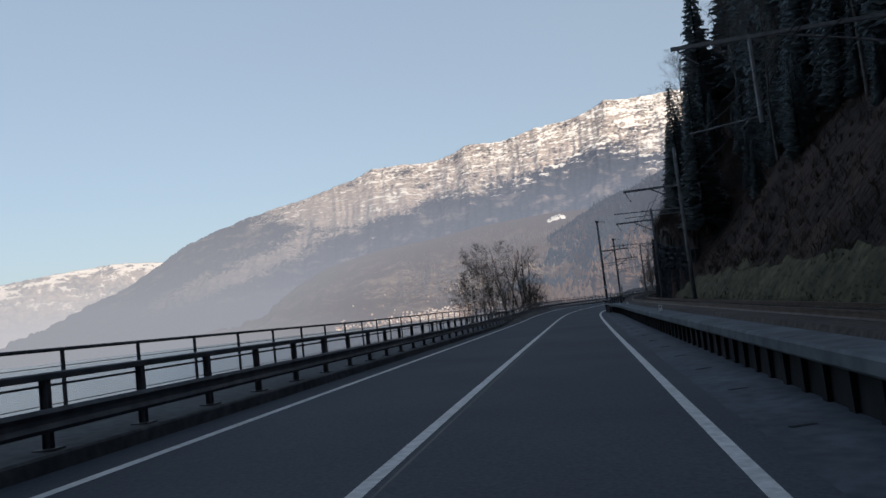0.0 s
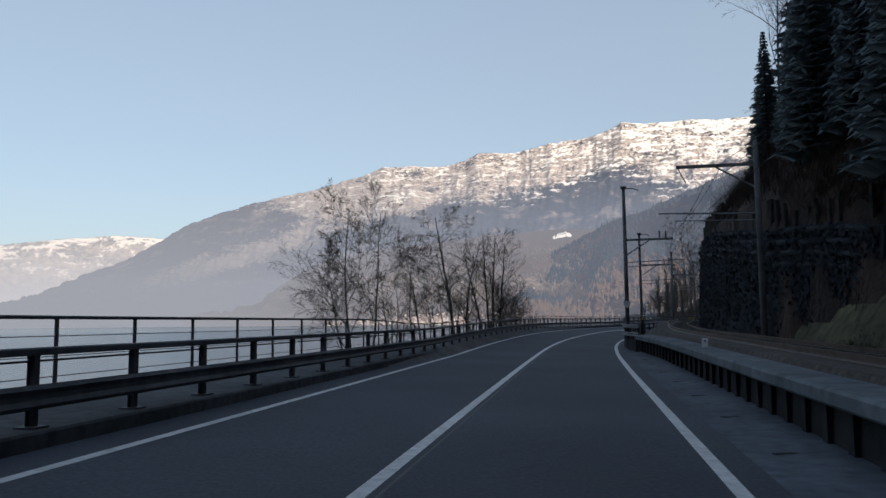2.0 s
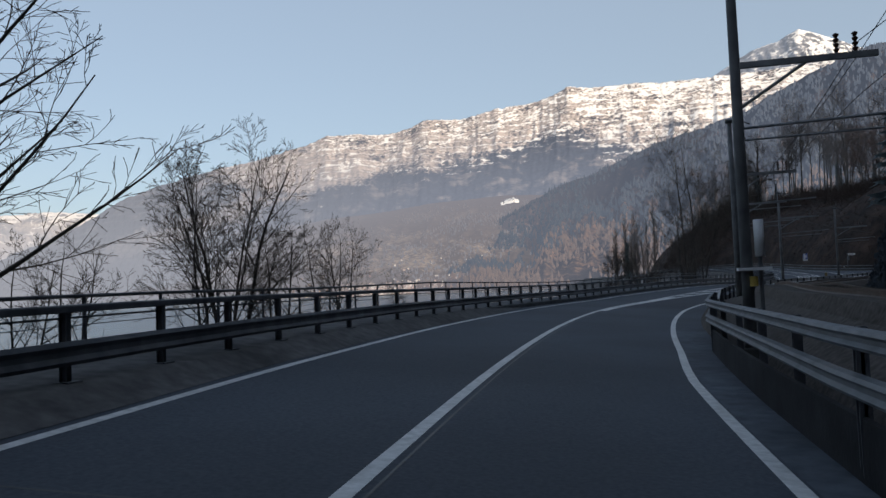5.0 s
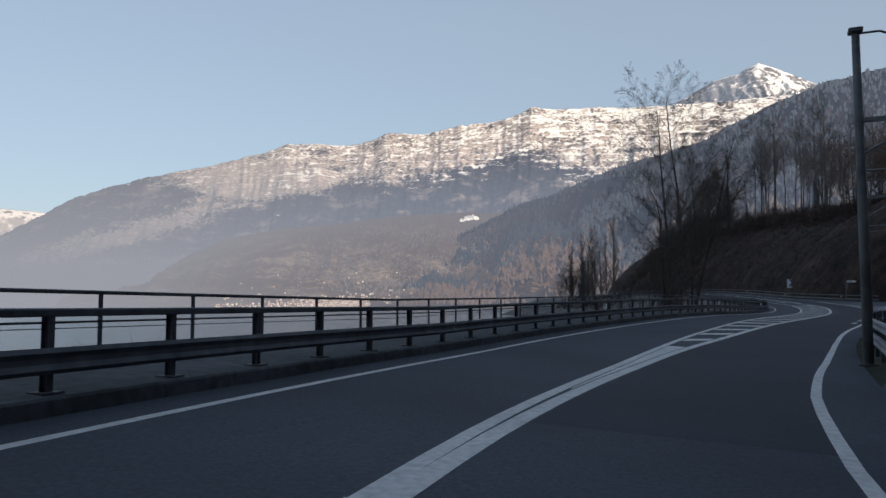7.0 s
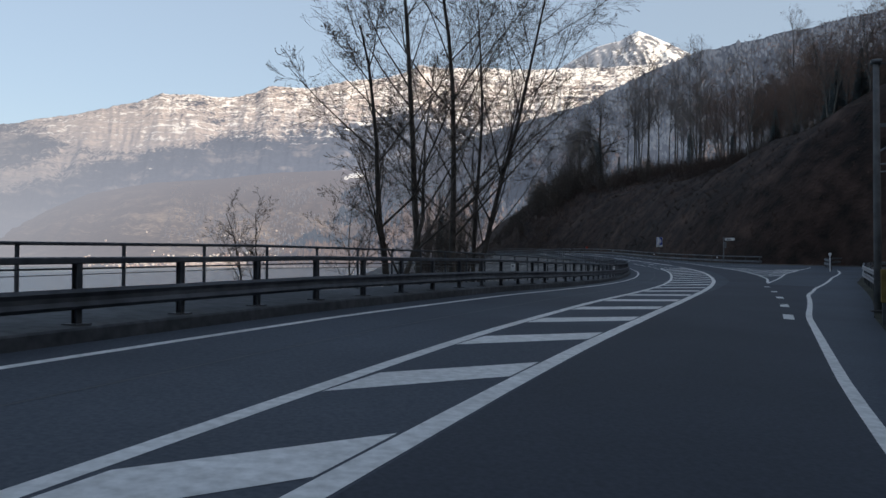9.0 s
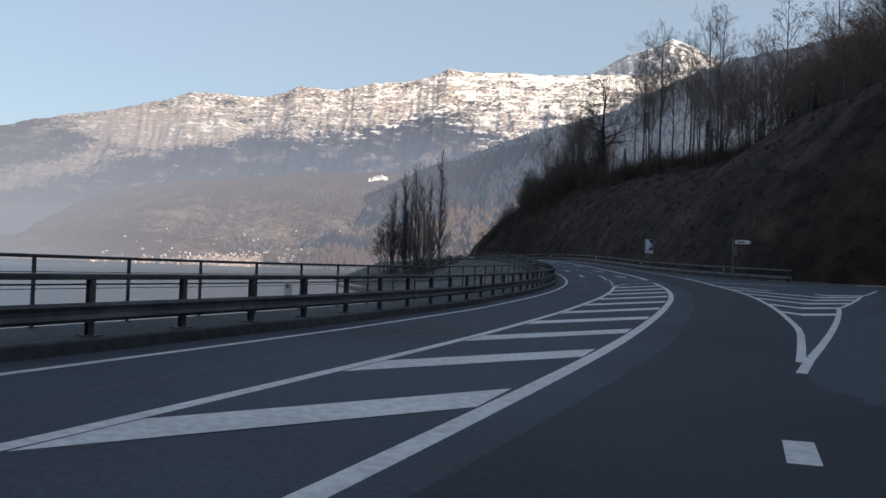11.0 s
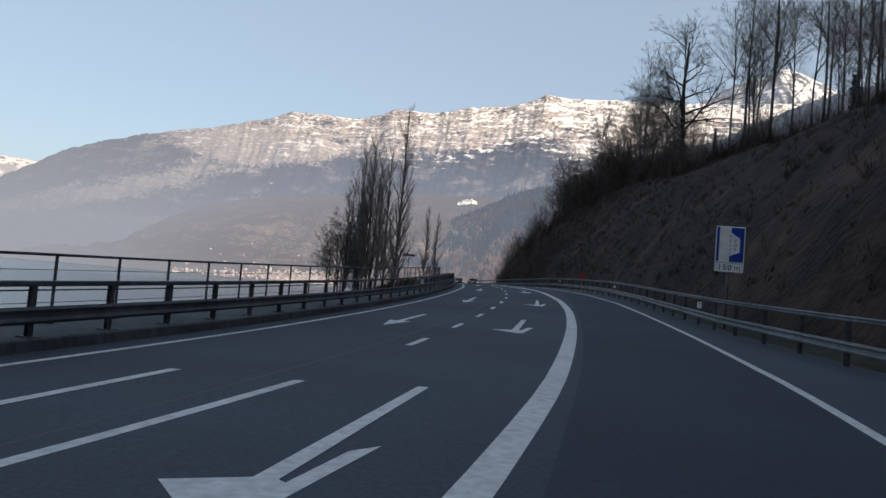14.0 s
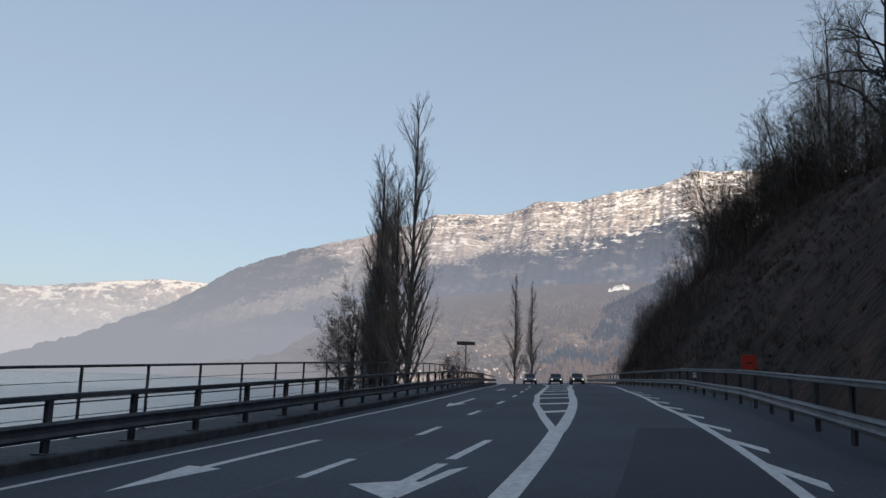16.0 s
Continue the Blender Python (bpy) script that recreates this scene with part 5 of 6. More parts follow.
# trees along the top of the right-hand slope
PLAN_WOOD = [(18, 38, 0.34, 0.36, 0.03, 0.4), (7, 38, 0.52, 0.2, 0.09, 0.15), (6, 38, 0.5, 0.1, 0.13, 0.12), (3, 36, 0.5, 0.0, 0.15, 0.1), (0, 0, 0, 0, 0.15, 0)]
PLAN_OAK = [(18, 54, 0.52, 0.12, 0.09, 0.3), (10, 46, 0.46, 0.1, 0.22, 0.2), (8, 44, 0.46, 0.0, 0.24, 0.2), (5, 40, 0.45, 0.0, 0.2, 0.1), (0, 0, 0, 0, 0.2, 0)]


def top_of(q, u):
    return BASE(q) + hill(q, u)


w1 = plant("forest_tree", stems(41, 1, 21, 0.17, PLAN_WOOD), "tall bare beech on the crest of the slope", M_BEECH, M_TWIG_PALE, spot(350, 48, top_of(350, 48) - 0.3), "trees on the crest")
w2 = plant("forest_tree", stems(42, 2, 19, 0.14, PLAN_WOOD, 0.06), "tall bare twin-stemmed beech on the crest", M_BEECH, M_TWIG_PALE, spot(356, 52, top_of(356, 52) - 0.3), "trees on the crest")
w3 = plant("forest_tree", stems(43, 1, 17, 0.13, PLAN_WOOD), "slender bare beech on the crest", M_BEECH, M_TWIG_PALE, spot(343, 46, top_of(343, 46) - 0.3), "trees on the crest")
oak = plant("oak", stems(44, 1, 19, 0.46, PLAN_OAK, split=True), "gnarled bare oak with ivy on its trunk", M_BARK, M_TWIG, spot(392, 46, top_of(392, 46) - 0.3, 0, 1.4, -8), "trees on the crest", "oak")
def leaf_mass(seed, n, z0, z1, reach):
    sh, r = Shape(), random.Random(seed)
    for _ in range(n):
        a, d = r.random() * 6.283, reach * r.uniform(0.2, 1.0)
        c = Vector((math.cos(a) * d, math.sin(a) * d, r.uniform(z0, z1)))
        d1, d2 = (Vector((r.gauss(0, 1), r.gauss(0, 1), r.gauss(0, 1))).normalized() * 0.12 for _ in range(2))
        sh.add([c - d1, c + d2, c + d1, c - d2], [(0, 1, 2, 3)])
    return sh


part("ivy", leaf_mass(45, 1700, 0.5, 10.0, 0.85), M_SPRUCE, oak, "dark ivy leaves")
PLAN_ROUND = [(20, 50, 0.4, 0.3, 0.04, 0.18), (7, 44, 0.5, 0.15, 0.1, 0.15), (6, 40, 0.5, 0.05, 0.14, 0.1), (0, 0, 0, 0, 0.15, 0)]
# Reddish twigs, lifted and set on pale bark to stand for crest haze
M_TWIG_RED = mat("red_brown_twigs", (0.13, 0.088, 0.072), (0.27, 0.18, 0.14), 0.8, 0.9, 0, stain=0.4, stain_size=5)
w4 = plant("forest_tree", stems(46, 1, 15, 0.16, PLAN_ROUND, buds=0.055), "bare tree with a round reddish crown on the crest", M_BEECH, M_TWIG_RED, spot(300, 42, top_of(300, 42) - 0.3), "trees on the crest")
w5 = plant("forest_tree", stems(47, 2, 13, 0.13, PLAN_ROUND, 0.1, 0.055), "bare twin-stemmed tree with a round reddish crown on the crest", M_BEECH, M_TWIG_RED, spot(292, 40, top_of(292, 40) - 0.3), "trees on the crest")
rng = random.Random(17)
crest = []
for k in range(42):
    q = 312 + 76 * rng.random()
    u = 48 + 24 * rng.random() + (388 - q) * 0.1
    crest.append((q, u))
for k in range(16):
    crest.append((394 + 30 * rng.random(), 38 + 24 * rng.random()))
for k in range(26):
    crest.append((256 + 54 * rng.random(), 36 + 30 * rng.random()))
for k in range(20):
    crest.append((300 + 80 * rng.random(), 74 + 34 * rng.random()))
for k in range(14):
    crest.append((215 + 50 * rng.random(), 50 + 34 * rng.random()))
for k, (q, u) in enumerate(crest):
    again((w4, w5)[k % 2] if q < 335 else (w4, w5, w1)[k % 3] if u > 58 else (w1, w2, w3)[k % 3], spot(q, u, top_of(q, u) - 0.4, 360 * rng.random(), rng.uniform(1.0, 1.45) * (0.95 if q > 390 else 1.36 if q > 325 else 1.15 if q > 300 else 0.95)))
for q, u, size in ((90, 18.0, 0.85), (83, 18.2, 0.7), (138, 23.6, 1.45), (134, 24.5, 1.5), (62, 19.5, 0.8), (50, 18.5, 0.7), (36, 19.0, 0.8), (24, 18.4, 0.7)):
    again(w3, spot(q, u, top_of(q, u) - 0.4, 37 * q, size))
# young growth on the front of the slope
for k in range(40):
    q, d = 392 + 34 * rng.random(), rng.uniform(2, 24)
    again((lt_b, lt_c, lt_d)[k % 3], spot(q, TOE(q) + d, top_of(q, TOE(q) + d) - 0.4, 360 * rng.random(), rng.uniform(0.6, 1.1)))
for k in range(26):
    q, d = 386 + 38 * rng.random(), rng.uniform(14, 34)
    again((lt_c, lt_d)[k % 2], spot(q, TOE(q) + d, top_of(q, TOE(q) + d) - 0.4, 360 * rng.random(), rng.uniform(1.1, 1.8)))
for k in range(26):
    q, d = 376 + 20 * rng.random(), rng.uniform(8, 22)
    again((lt_c, lt_d, lt_a)[k % 3], spot(q, TOE(q) + d, top_of(q, TOE(q) + d) - 0.4, 360 * rng.random(), rng.uniform(0.9, 1.6), rng.uniform(-14, 4)))
for k in range(30):
    q, d = 340 + 50 * rng.random(), rng.uniform(14, 32)
    again((lt_b, lt_c)[k % 2], spot(q, TOE(q) + d, top_of(q, TOE(q) + d) - 0.4, 360 * rng.random(), rng.uniform(0.5, 0.9)))


def spruce(seed, tall, wide):
    r = random.Random(seed)
    trunk = Shape().tube([(0, 0, -0.5), (0, 0, tall * 0.5), (0, 0, tall * 0.97)], [tall * 0.014, tall * 0.009, 0.02], 6)
    c = Shape()
    z = tall * 0.06
    while z < tall * 0.985:
        t = z / tall
        reach = wide * (1 - t) ** 0.85 + 0.12
        n = max(5, int(13 * (1 - t)) + 4)
        a0 = r.random() * 6.283
        for k in range(n):
            a = a0 + 6.283 * k / n + r.gauss(0, 0.18)
            rr = reach * r.uniform(0.7, 1.12)
            out = Vector((math.cos(a), math.sin(a), 0))
            side = Vector((-math.sin(a), math.cos(a), 0))
            droop = r.uniform(0.2, 0.45)
            b0 = Vector((0, 0, z + 0.1))
            b1 = out * rr * 0.55 + Vector((0, 0, z - droop * rr * 0.35))
            b2 = out * rr + Vector((0, 0, z - droop * rr * 0.5))
            w = rr * 0.2 + 0.08
            c.add([b0, b1 + side * w, b2, b1 - side * w, b1 + Vector((0, 0, -w * 0.9))], [(0, 1, 2), (0, 2, 3), (0, 4, 2)])
            for j in range(4):
                m = b0.lerp(b2, 0.35 + 0.17 * j)
                for sg in (-1, 1):
                    e = m + side * sg * w * r.uniform(0.9, 1.6) + out * 0.1 * rr - Vector((0, 0, r.uniform(0.15, 0.4)))
                    c.add([m - out * 0.12, m + out * 0.14, e], [(0, 1, 2)])
        z += tall * 0.022 + 0.12 * (1 - t)
    return trunk, c


def plant_spruce(seed, tall, wide, label, at):
    g = thing("spruce", label, "spruce", "spruce forest", at=at)
    a, b = spruce(seed, tall, wide)
    part("trunk", a, M_BARK, g)
    part("crown", b, M_SPRUCE, g)
    return g


sp1 = plant_spruce(51, 19, 3.3, "tall dark green spruce on the steep bank", spot(86, 20.2, top_of(86, 20.2)))
sp2 = plant_spruce(52, 15, 2.8, "dark green spruce on the steep bank", spot(94, 20.8, top_of(94, 20.8)))
rng = random.Random(23)
k = 0
for q in np.arange(-12, 134, 3.4):
    for u0 in (14.4, 18.0, 22.0, 26.0, 31.0):
        uu = u0 + rng.uniform(-0.8, 0.9) + (1.0 if u0 < 15 and 57 < q < 80 else 5.2 if u0 < 15 else 4.6 if q < 66 else 6.2)
        qq = q + rng.uniform(-1.4, 1.4)
        if u0 < 19 and rng.random() < 0.12 or q > 112 and u0 < 20 or q > 97 and u0 > 27 or q > 84 and u0 < 15:
            continue
        again((sp1, sp2)[k % 2], spot(qq, uu, top_of(qq, uu) - 0.4, 360 * rng.random(), rng.uniform(0.75, 1.15) * (0.55 if u0 < 15 and q > 57 else 0.62 if u0 < 15 else 1.0)))
        k += 1
for q, u, size in ((139, 20.8, 1.24), (135, 23.6, 1.2), (130, 22.4, 1.1), (125, 23.4, 1.15), (121, 21.6, 0.95)):
    again(sp1, spot(q, u, top_of(q, u) - 0.4, 31 * q, size))
# young spruces at the feet of the forest
for k in range(38):
    q = -6 + 2.0 * k + rng.uniform(-0.8, 0.8)
    u = TOE(q) + (SET_BACK(q) if q > 57 else 2.2) + rng.uniform(2.2, 6.5)
    again((sp1, sp2)[k % 2], spot(q, u, top_of(q, u) - 0.4, 360 * rng.random(), rng.uniform(0.2, 0.4)))
for q, u, size in ((289, 44, 0.7), (286, 48, 0.8), (281, 41, 0.65), (326, 74, 0.9), (318, 76, 1.0), (313, 72, 0.9), (333, 62, 0.8), (330, 65, 0.7), (306, 70, 0.95)):
    again(sp2, spot(q, u, top_of(q, u) - 0.4, 40 * q, size))
for q, u, size in ((362, 58, 0.75), (366, 62, 0.55), (346, 60, 0.6), (388, 50, 0.5)):
    again(dense, spot(q, u, top_of(q, u) - 0.4, 40 * q, size))

# ---- undergrowth on the slope: too many to count ----
def thicket(name, label, n, place, tall, seed, material, lean=(0.1, 0.75), stems_each=11, width=0.011):
    """Many small bare shrubs: thin bent stems, each with a few twigs."""
    sh, r = Shape(), random.Random(seed)
    for _ in range(n):
        p = place(r)
        h = tall * r.uniform(0.35, 1.25)
        for _ in range(stems_each):
            a, tip = r.random() * 6.283, r.uniform(*lean)
            d = Vector((math.cos(a) * tip, math.sin(a) * tip, 1)) * h * r.uniform(0.45, 1.0)
            w = Vector((-math.sin(a), math.cos(a), 0)) * width
            q = p + Vector((r.gauss(0, 0.14), r.gauss(0, 0.14), 0)) * h
            m = q + d * 0.55 + Vector((r.gauss(0, 0.13), r.gauss(0, 0.13), r.gauss(0, 0.06))) * h
            sh.add([q - w, q + w, m + w * 0.6, m - w * 0.6, q + d], [(0, 1, 2, 3), (3, 2, 4)])
            for _ in range(3):
                b = q.lerp(m, r.uniform(0.35, 1.0))
                e = b + Vector((r.gauss(0, 0.26), r.gauss(0, 0.26), r.uniform(0.0, 0.36))) * h
                sh.add([b - w * 0.5, b + w * 0.5, e], [(0, 1, 2)])
    return tagged(part(name, sh, material), label, "undergrowth", kind="stuff")


def on_slope(s0, s1, d0, d1):
    def f(r):
        q, d = r.uniform(s0, s1), d0 + (d1 - d0) * r.random() ** 1.3
        return road(q, TOE(q) + d, top_of(q, TOE(q) + d) - 0.05)
    return f


M_LITTER = mat("dry_litter", (0.045, 0.03, 0.022), (0.115, 0.075, 0.054), 0.8, 0.95, 0, stain=0.5, stain_size=5)
M_BRUSH = mat("dry_brush", (0.022, 0.016, 0.012), (0.064, 0.043, 0.033), 0.8, 0.95, 0, stain=0.4, stain_size=6)
thicket("undergrowth", "tangled bare brown brushwood on the slope", 2600, on_slope(255, 400, 0.5, 40), 0.5, 61, M_LITTER, (0.3, 1.6))
thicket("undergrowth", "scattered bare shrubs on the slope", 1500, on_slope(258, 400, 1, 40), 1.1, 67, M_BRUSH, (0.2, 1.0))
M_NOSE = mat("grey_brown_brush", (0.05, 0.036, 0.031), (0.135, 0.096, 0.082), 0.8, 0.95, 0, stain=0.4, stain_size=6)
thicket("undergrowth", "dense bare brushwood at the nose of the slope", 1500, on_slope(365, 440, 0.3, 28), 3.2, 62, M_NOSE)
thicket("undergrowth", "bare brushwood on the slope by the side road", 1700, on_slope(150, 262, 1.0, 40), 0.7, 63, M_BRUSH, (0.3, 1.4))
def on_top(r):
    q, u = r.uniform(235, 412), 36 + 60 * r.random()
    return road(q, u + max(0, 330 - q) * 0.2, top_of(q, u + max(0, 330 - q) * 0.2) - 0.1)


# The lighter brush tone here stands for haze over the crest
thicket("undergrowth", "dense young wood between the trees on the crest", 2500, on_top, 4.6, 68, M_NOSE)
thicket("undergrowth", "tall dark brush at the feet of the crest trees", 900, on_slope(292, 394, 19, 42), 4.6, 78, M_BRUSH)
thicket("undergrowth", "brushwood below the spruce forest", 1300, on_slope(-10, 66, 1.2, 8), 0.8, 64, M_BRUSH, (0.2, 1.0))
thicket("undergrowth", "dark brushwood above the high wall", 1200, on_slope(57, 111, 0.8, 10), 1.8, 74, M_BRUSH)
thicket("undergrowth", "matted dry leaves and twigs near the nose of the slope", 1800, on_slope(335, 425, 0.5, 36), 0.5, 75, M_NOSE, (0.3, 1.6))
thicket("undergrowth", "reeds and brushwood on the lake bank", 900, lambda r: (lambda q, u: road(q, u, shore_z(q, u) - 0.05))(r.uniform(55, 200), -2.7 - 3.5 * r.random()), 0.9, 65, M_BRUSH)
thicket("undergrowth", "dull tufts of winter grass on the bank", 2600, on_slope(-10, 58, 0.05, 1.5), 0.22, 77, M_BANK, (0.2, 1.2), 9, 0.008)
thicket("undergrowth", "brushwood below the poplars", 500, lambda r: (lambda q, u: road(q, u, shore_z(q, u) - 0.05))(r.uniform(355, 415), -3 - 10 * r.random()), 2.0, 66, M_BRUSH)

# ---- far woods and village: too many to count ----
def island_mat(name, colours, air, thick):
    m = bpy.data.materials.new(name)
    m.use_nodes = True
    n, l = m.node_tree.nodes, m.node_tree.links
    geo = n.new("ShaderNodeNewGeometry")
    cr = n.new("ShaderNodeValToRGB")
    cr.color_ramp.interpolation = "CONSTANT"
    while len(cr.color_ramp.elements) < len(colours):
        cr.color_ramp.elements.new(0.5)
    for k, c in enumerate(colours):
        cr.color_ramp.elements[k].position, cr.color_ramp.elements[k].color = k / len(colours), (*c, 1)
    l.new(geo.outputs["Random Per Island"], cr.inputs[0])
    b = n["Principled BSDF"]
    l.new(cr.outputs[0], b.inputs["Base Color"])
    b.inputs["Roughness"].default_value = 0.8
    # Haze painted in: the air colour is mixed over the surface as emission
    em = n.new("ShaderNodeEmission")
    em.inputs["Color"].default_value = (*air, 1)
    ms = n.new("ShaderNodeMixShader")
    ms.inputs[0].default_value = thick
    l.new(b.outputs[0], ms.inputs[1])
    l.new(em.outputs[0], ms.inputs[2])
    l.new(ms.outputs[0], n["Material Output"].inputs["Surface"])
    return m


def far_wood(source, rows, n, seed, label, k0, k1, tall, material, first=0.0):
    vs = source.data.vertices
    cols = rows + 6
    rings = len(vs) // cols
    r, sh = random.Random(seed), Shape()
    while n > 0:
        i, j = r.randrange(int(first * rings), rings - 1), r.uniform(k0, k1) * (rows - 1)
        a, b = int(j), j - int(j)
        t = r.random()
        p = (vs[i * cols + a].co.lerp(vs[i * cols + a + 1].co, b)).lerp(vs[(i + 1) * cols + a].co.lerp(vs[(i + 1) * cols + a + 1].co, b), t)
        # stands and clearings
        if j < rows - 4 and noise.noise(Vector((p.x / 170, p.y / 170, seed))) < r.uniform(-0.35, 0.25):
            n -= 0.3
            continue
        n -= 1
        h, w = tall * r.uniform(0.5, 1.25), tall * r.uniform(0.14, 0.28)
        mid = [p + Vector((math.cos(x) * w, math.sin(x) * w, h * r.uniform(0.2, 0.4))) for x in (0.3, 1.6, 2.8, 4.1, 5.4)]
        sh.add(mid + [p + Vector((r.gauss(0, 0.6), 0, h)), p - Vector((0, 0, 3))], [(0, 1, 5), (1, 2, 5), (2, 3, 5), (3, 4, 5), (4, 0, 5), (0, 1, 6), (1, 2, 6), (2, 3, 6), (3, 4, 6), (4, 0, 6)])
    return tagged(part("far_wood", sh, material), label, "woods", kind="stuff")


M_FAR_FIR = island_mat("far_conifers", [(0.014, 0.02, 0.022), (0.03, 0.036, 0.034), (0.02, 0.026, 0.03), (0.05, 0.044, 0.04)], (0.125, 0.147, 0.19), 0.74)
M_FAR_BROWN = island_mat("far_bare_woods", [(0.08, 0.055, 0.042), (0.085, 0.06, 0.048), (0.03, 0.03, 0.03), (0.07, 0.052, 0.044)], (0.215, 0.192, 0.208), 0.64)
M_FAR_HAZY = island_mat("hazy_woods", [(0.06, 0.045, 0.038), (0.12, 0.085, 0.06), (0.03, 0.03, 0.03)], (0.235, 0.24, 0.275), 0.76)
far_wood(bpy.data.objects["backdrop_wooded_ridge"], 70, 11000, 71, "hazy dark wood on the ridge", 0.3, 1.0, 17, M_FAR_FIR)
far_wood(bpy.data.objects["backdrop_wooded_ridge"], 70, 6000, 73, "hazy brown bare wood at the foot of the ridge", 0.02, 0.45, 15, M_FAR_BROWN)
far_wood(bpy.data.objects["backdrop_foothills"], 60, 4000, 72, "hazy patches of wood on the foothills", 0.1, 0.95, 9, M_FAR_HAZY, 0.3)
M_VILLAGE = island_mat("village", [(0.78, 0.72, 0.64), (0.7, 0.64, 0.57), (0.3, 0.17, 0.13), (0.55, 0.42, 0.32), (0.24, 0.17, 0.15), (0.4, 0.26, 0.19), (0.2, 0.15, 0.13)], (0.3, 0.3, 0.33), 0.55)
foot = bpy.data.objects["backdrop_foothills"].data.vertices
sh, r = Shape(), random.Random(81)
cols = 66
rings = len(foot) // cols
for k in range(1205):
    a = r.gauss(-10.6, 2.5) if k < 1050 else r.uniform(-20, -3)
    i = int((a + 30) / 0.2)
    if not 0 <= i < rings - 1:
        continue
    j = min(7.0, abs(r.gauss(0, 2.3))) + 0.2 if k < 1180 else r.uniform(6, 20)
    p = foot[i * cols + int(j)].co.lerp(foot[i * cols + int(j) + 1].co, j - int(j)).lerp(foot[(i + 1) * cols + int(j)].co, r.random())
    w, d, h = r.uniform(2.4, 5.0), r.uniform(2.4, 4.2), r.uniform(1.8, 3.4)
    m = Matrix.Translation(p) @ Matrix.Rotation(r.random() * 3.1, 4, "Z")
    sh.box(-w / 2, w / 2, -d / 2, d / 2, -3, h, m)
    e = 0.7
    sh.add([m @ Vector(v) for v in ((-w / 2 - e, -d / 2 - e, h - 0.3), (w / 2 + e, -d / 2 - e, h - 0.3), (w / 2 + e, d / 2 + e, h - 0.3), (-w / 2 - e, d / 2 + e, h - 0.3), (-w / 2 - e, 0, h + d * 0.4), (w / 2 + e, 0, h + d * 0.4))],
           [(0, 1, 5, 4), (2, 3, 4, 5), (1, 2, 5), (3, 0, 4)])
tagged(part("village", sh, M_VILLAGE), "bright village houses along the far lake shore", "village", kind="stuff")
# snowy clearing on the foothills
sh = Shape()
rings = []
for k in range(13):
    a = radians(-3.5 + 1.7 * k / 12)
    w = math.sin(math.pi * (k / 12) ** 1.5) * (0.6 + 0.4 * noise.noise(Vector((k * 0.8, 4, 1))))
    rings.append([(math.sin(a) * rr, math.cos(a) * rr, z) for rr, z in ((2850, 304), (2880, 314 + 12 * w), (2920, 324 + 22 * w), (2980, 312))])
sh.loft(rings, closed=False)
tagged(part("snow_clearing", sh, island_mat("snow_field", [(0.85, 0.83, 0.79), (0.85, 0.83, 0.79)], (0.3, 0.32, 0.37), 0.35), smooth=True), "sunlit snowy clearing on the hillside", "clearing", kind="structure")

# ---- signs and small roadside things ----
def facing(q, u, z):
    return Matrix.Translation(road(q, u, z)) @ Matrix.Rotation(along(q), 4, "Z")


def panel(w, h, t=0.03, b=0.012):
    return Shape().box(-w / 2, w / 2, -t, 0, 0, h, bevel=b)


sos = thing("lay_by_sign", "blue and white emergency lay-by sign on a grey post", "road sign", at=facing(287.4, 12.98, 0.36) @ Matrix.Scale(0.83, 4))
part("post", Shape().tube([(0, 0.06, -0.9), (0, 0.06, 4.05)], 0.045, 10), M_STEEL, sos, smooth=True)
board = part("board", panel(1.26, 1.66), M_PLATE, sos, "white-edged board", at=Matrix.Translation((0, 0, 2.54)))
part("field", Shape().box(-0.59, -0.48, -0.036, -0.03, 0.05, 1.61), M_BLUE, board, "blue strip")
out = [(-0.02, 0.05), (0.59, 0.05), (0.59, 1.61), (0.02, 1.61), (0.02, 1.38), (0.42, 1.12), (0.42, 0.5), (-0.02, 0.3)]
f = Shape()
f.loft([[(x, -0.036, z) for x, z in out], [(x, -0.03, z) for x, z in out]])
part("field", f, M_BLUE, board, "blue field round the white bay")
for k in range(5):
    part("dash", Shape().box(-0.015, 0.015, -0.037, -0.03, 0.36 + 0.2 * k, 0.46 + 0.2 * k), M_BLACK, board)
for k, ch in enumerate("SOS"):
    text_part("letter", ch, 0.2, M_BLACK, board, Matrix.Translation((0.22, -0.036, 1.0 - 0.19 * k)) @ Matrix.Rotation(radians(90), 4, "X"))
sub = part("distance_plate", panel(1.26, 0.4), M_PLATE, sos, "white distance plate", at=Matrix.Translation((0, 0, 2.12)))
for word, x in (("1", -0.4), ("5", -0.19), ("0", 0.03), ("m", 0.36)):
    text_part("figure", word, 0.36, M_BLACK, sub, Matrix.Translation((x, -0.034, 0.2)) @ Matrix.Rotation(radians(90), 4, "X"))

way = thing("direction_sign", "white arrow-shaped direction sign on a grey-green post", "road sign", at=facing(262.2, 15.5, 0.0))
part("post", Shape().box(-0.09, 0.03, -0.05, 0.05, -0.4, 3.75, bevel=0.01), M_STEEL, way)
out = [(0.12, 3.28), (1.36, 3.28), (1.56, 3.47), (1.36, 3.66), (0.12, 3.66)]
f = Shape()
f.loft([[(x, -0.08, z) for x, z in out], [(x, -0.05, z) for x, z in out]])
ab = part("arrow_board", f, M_PLATE, way, "white arrow board")
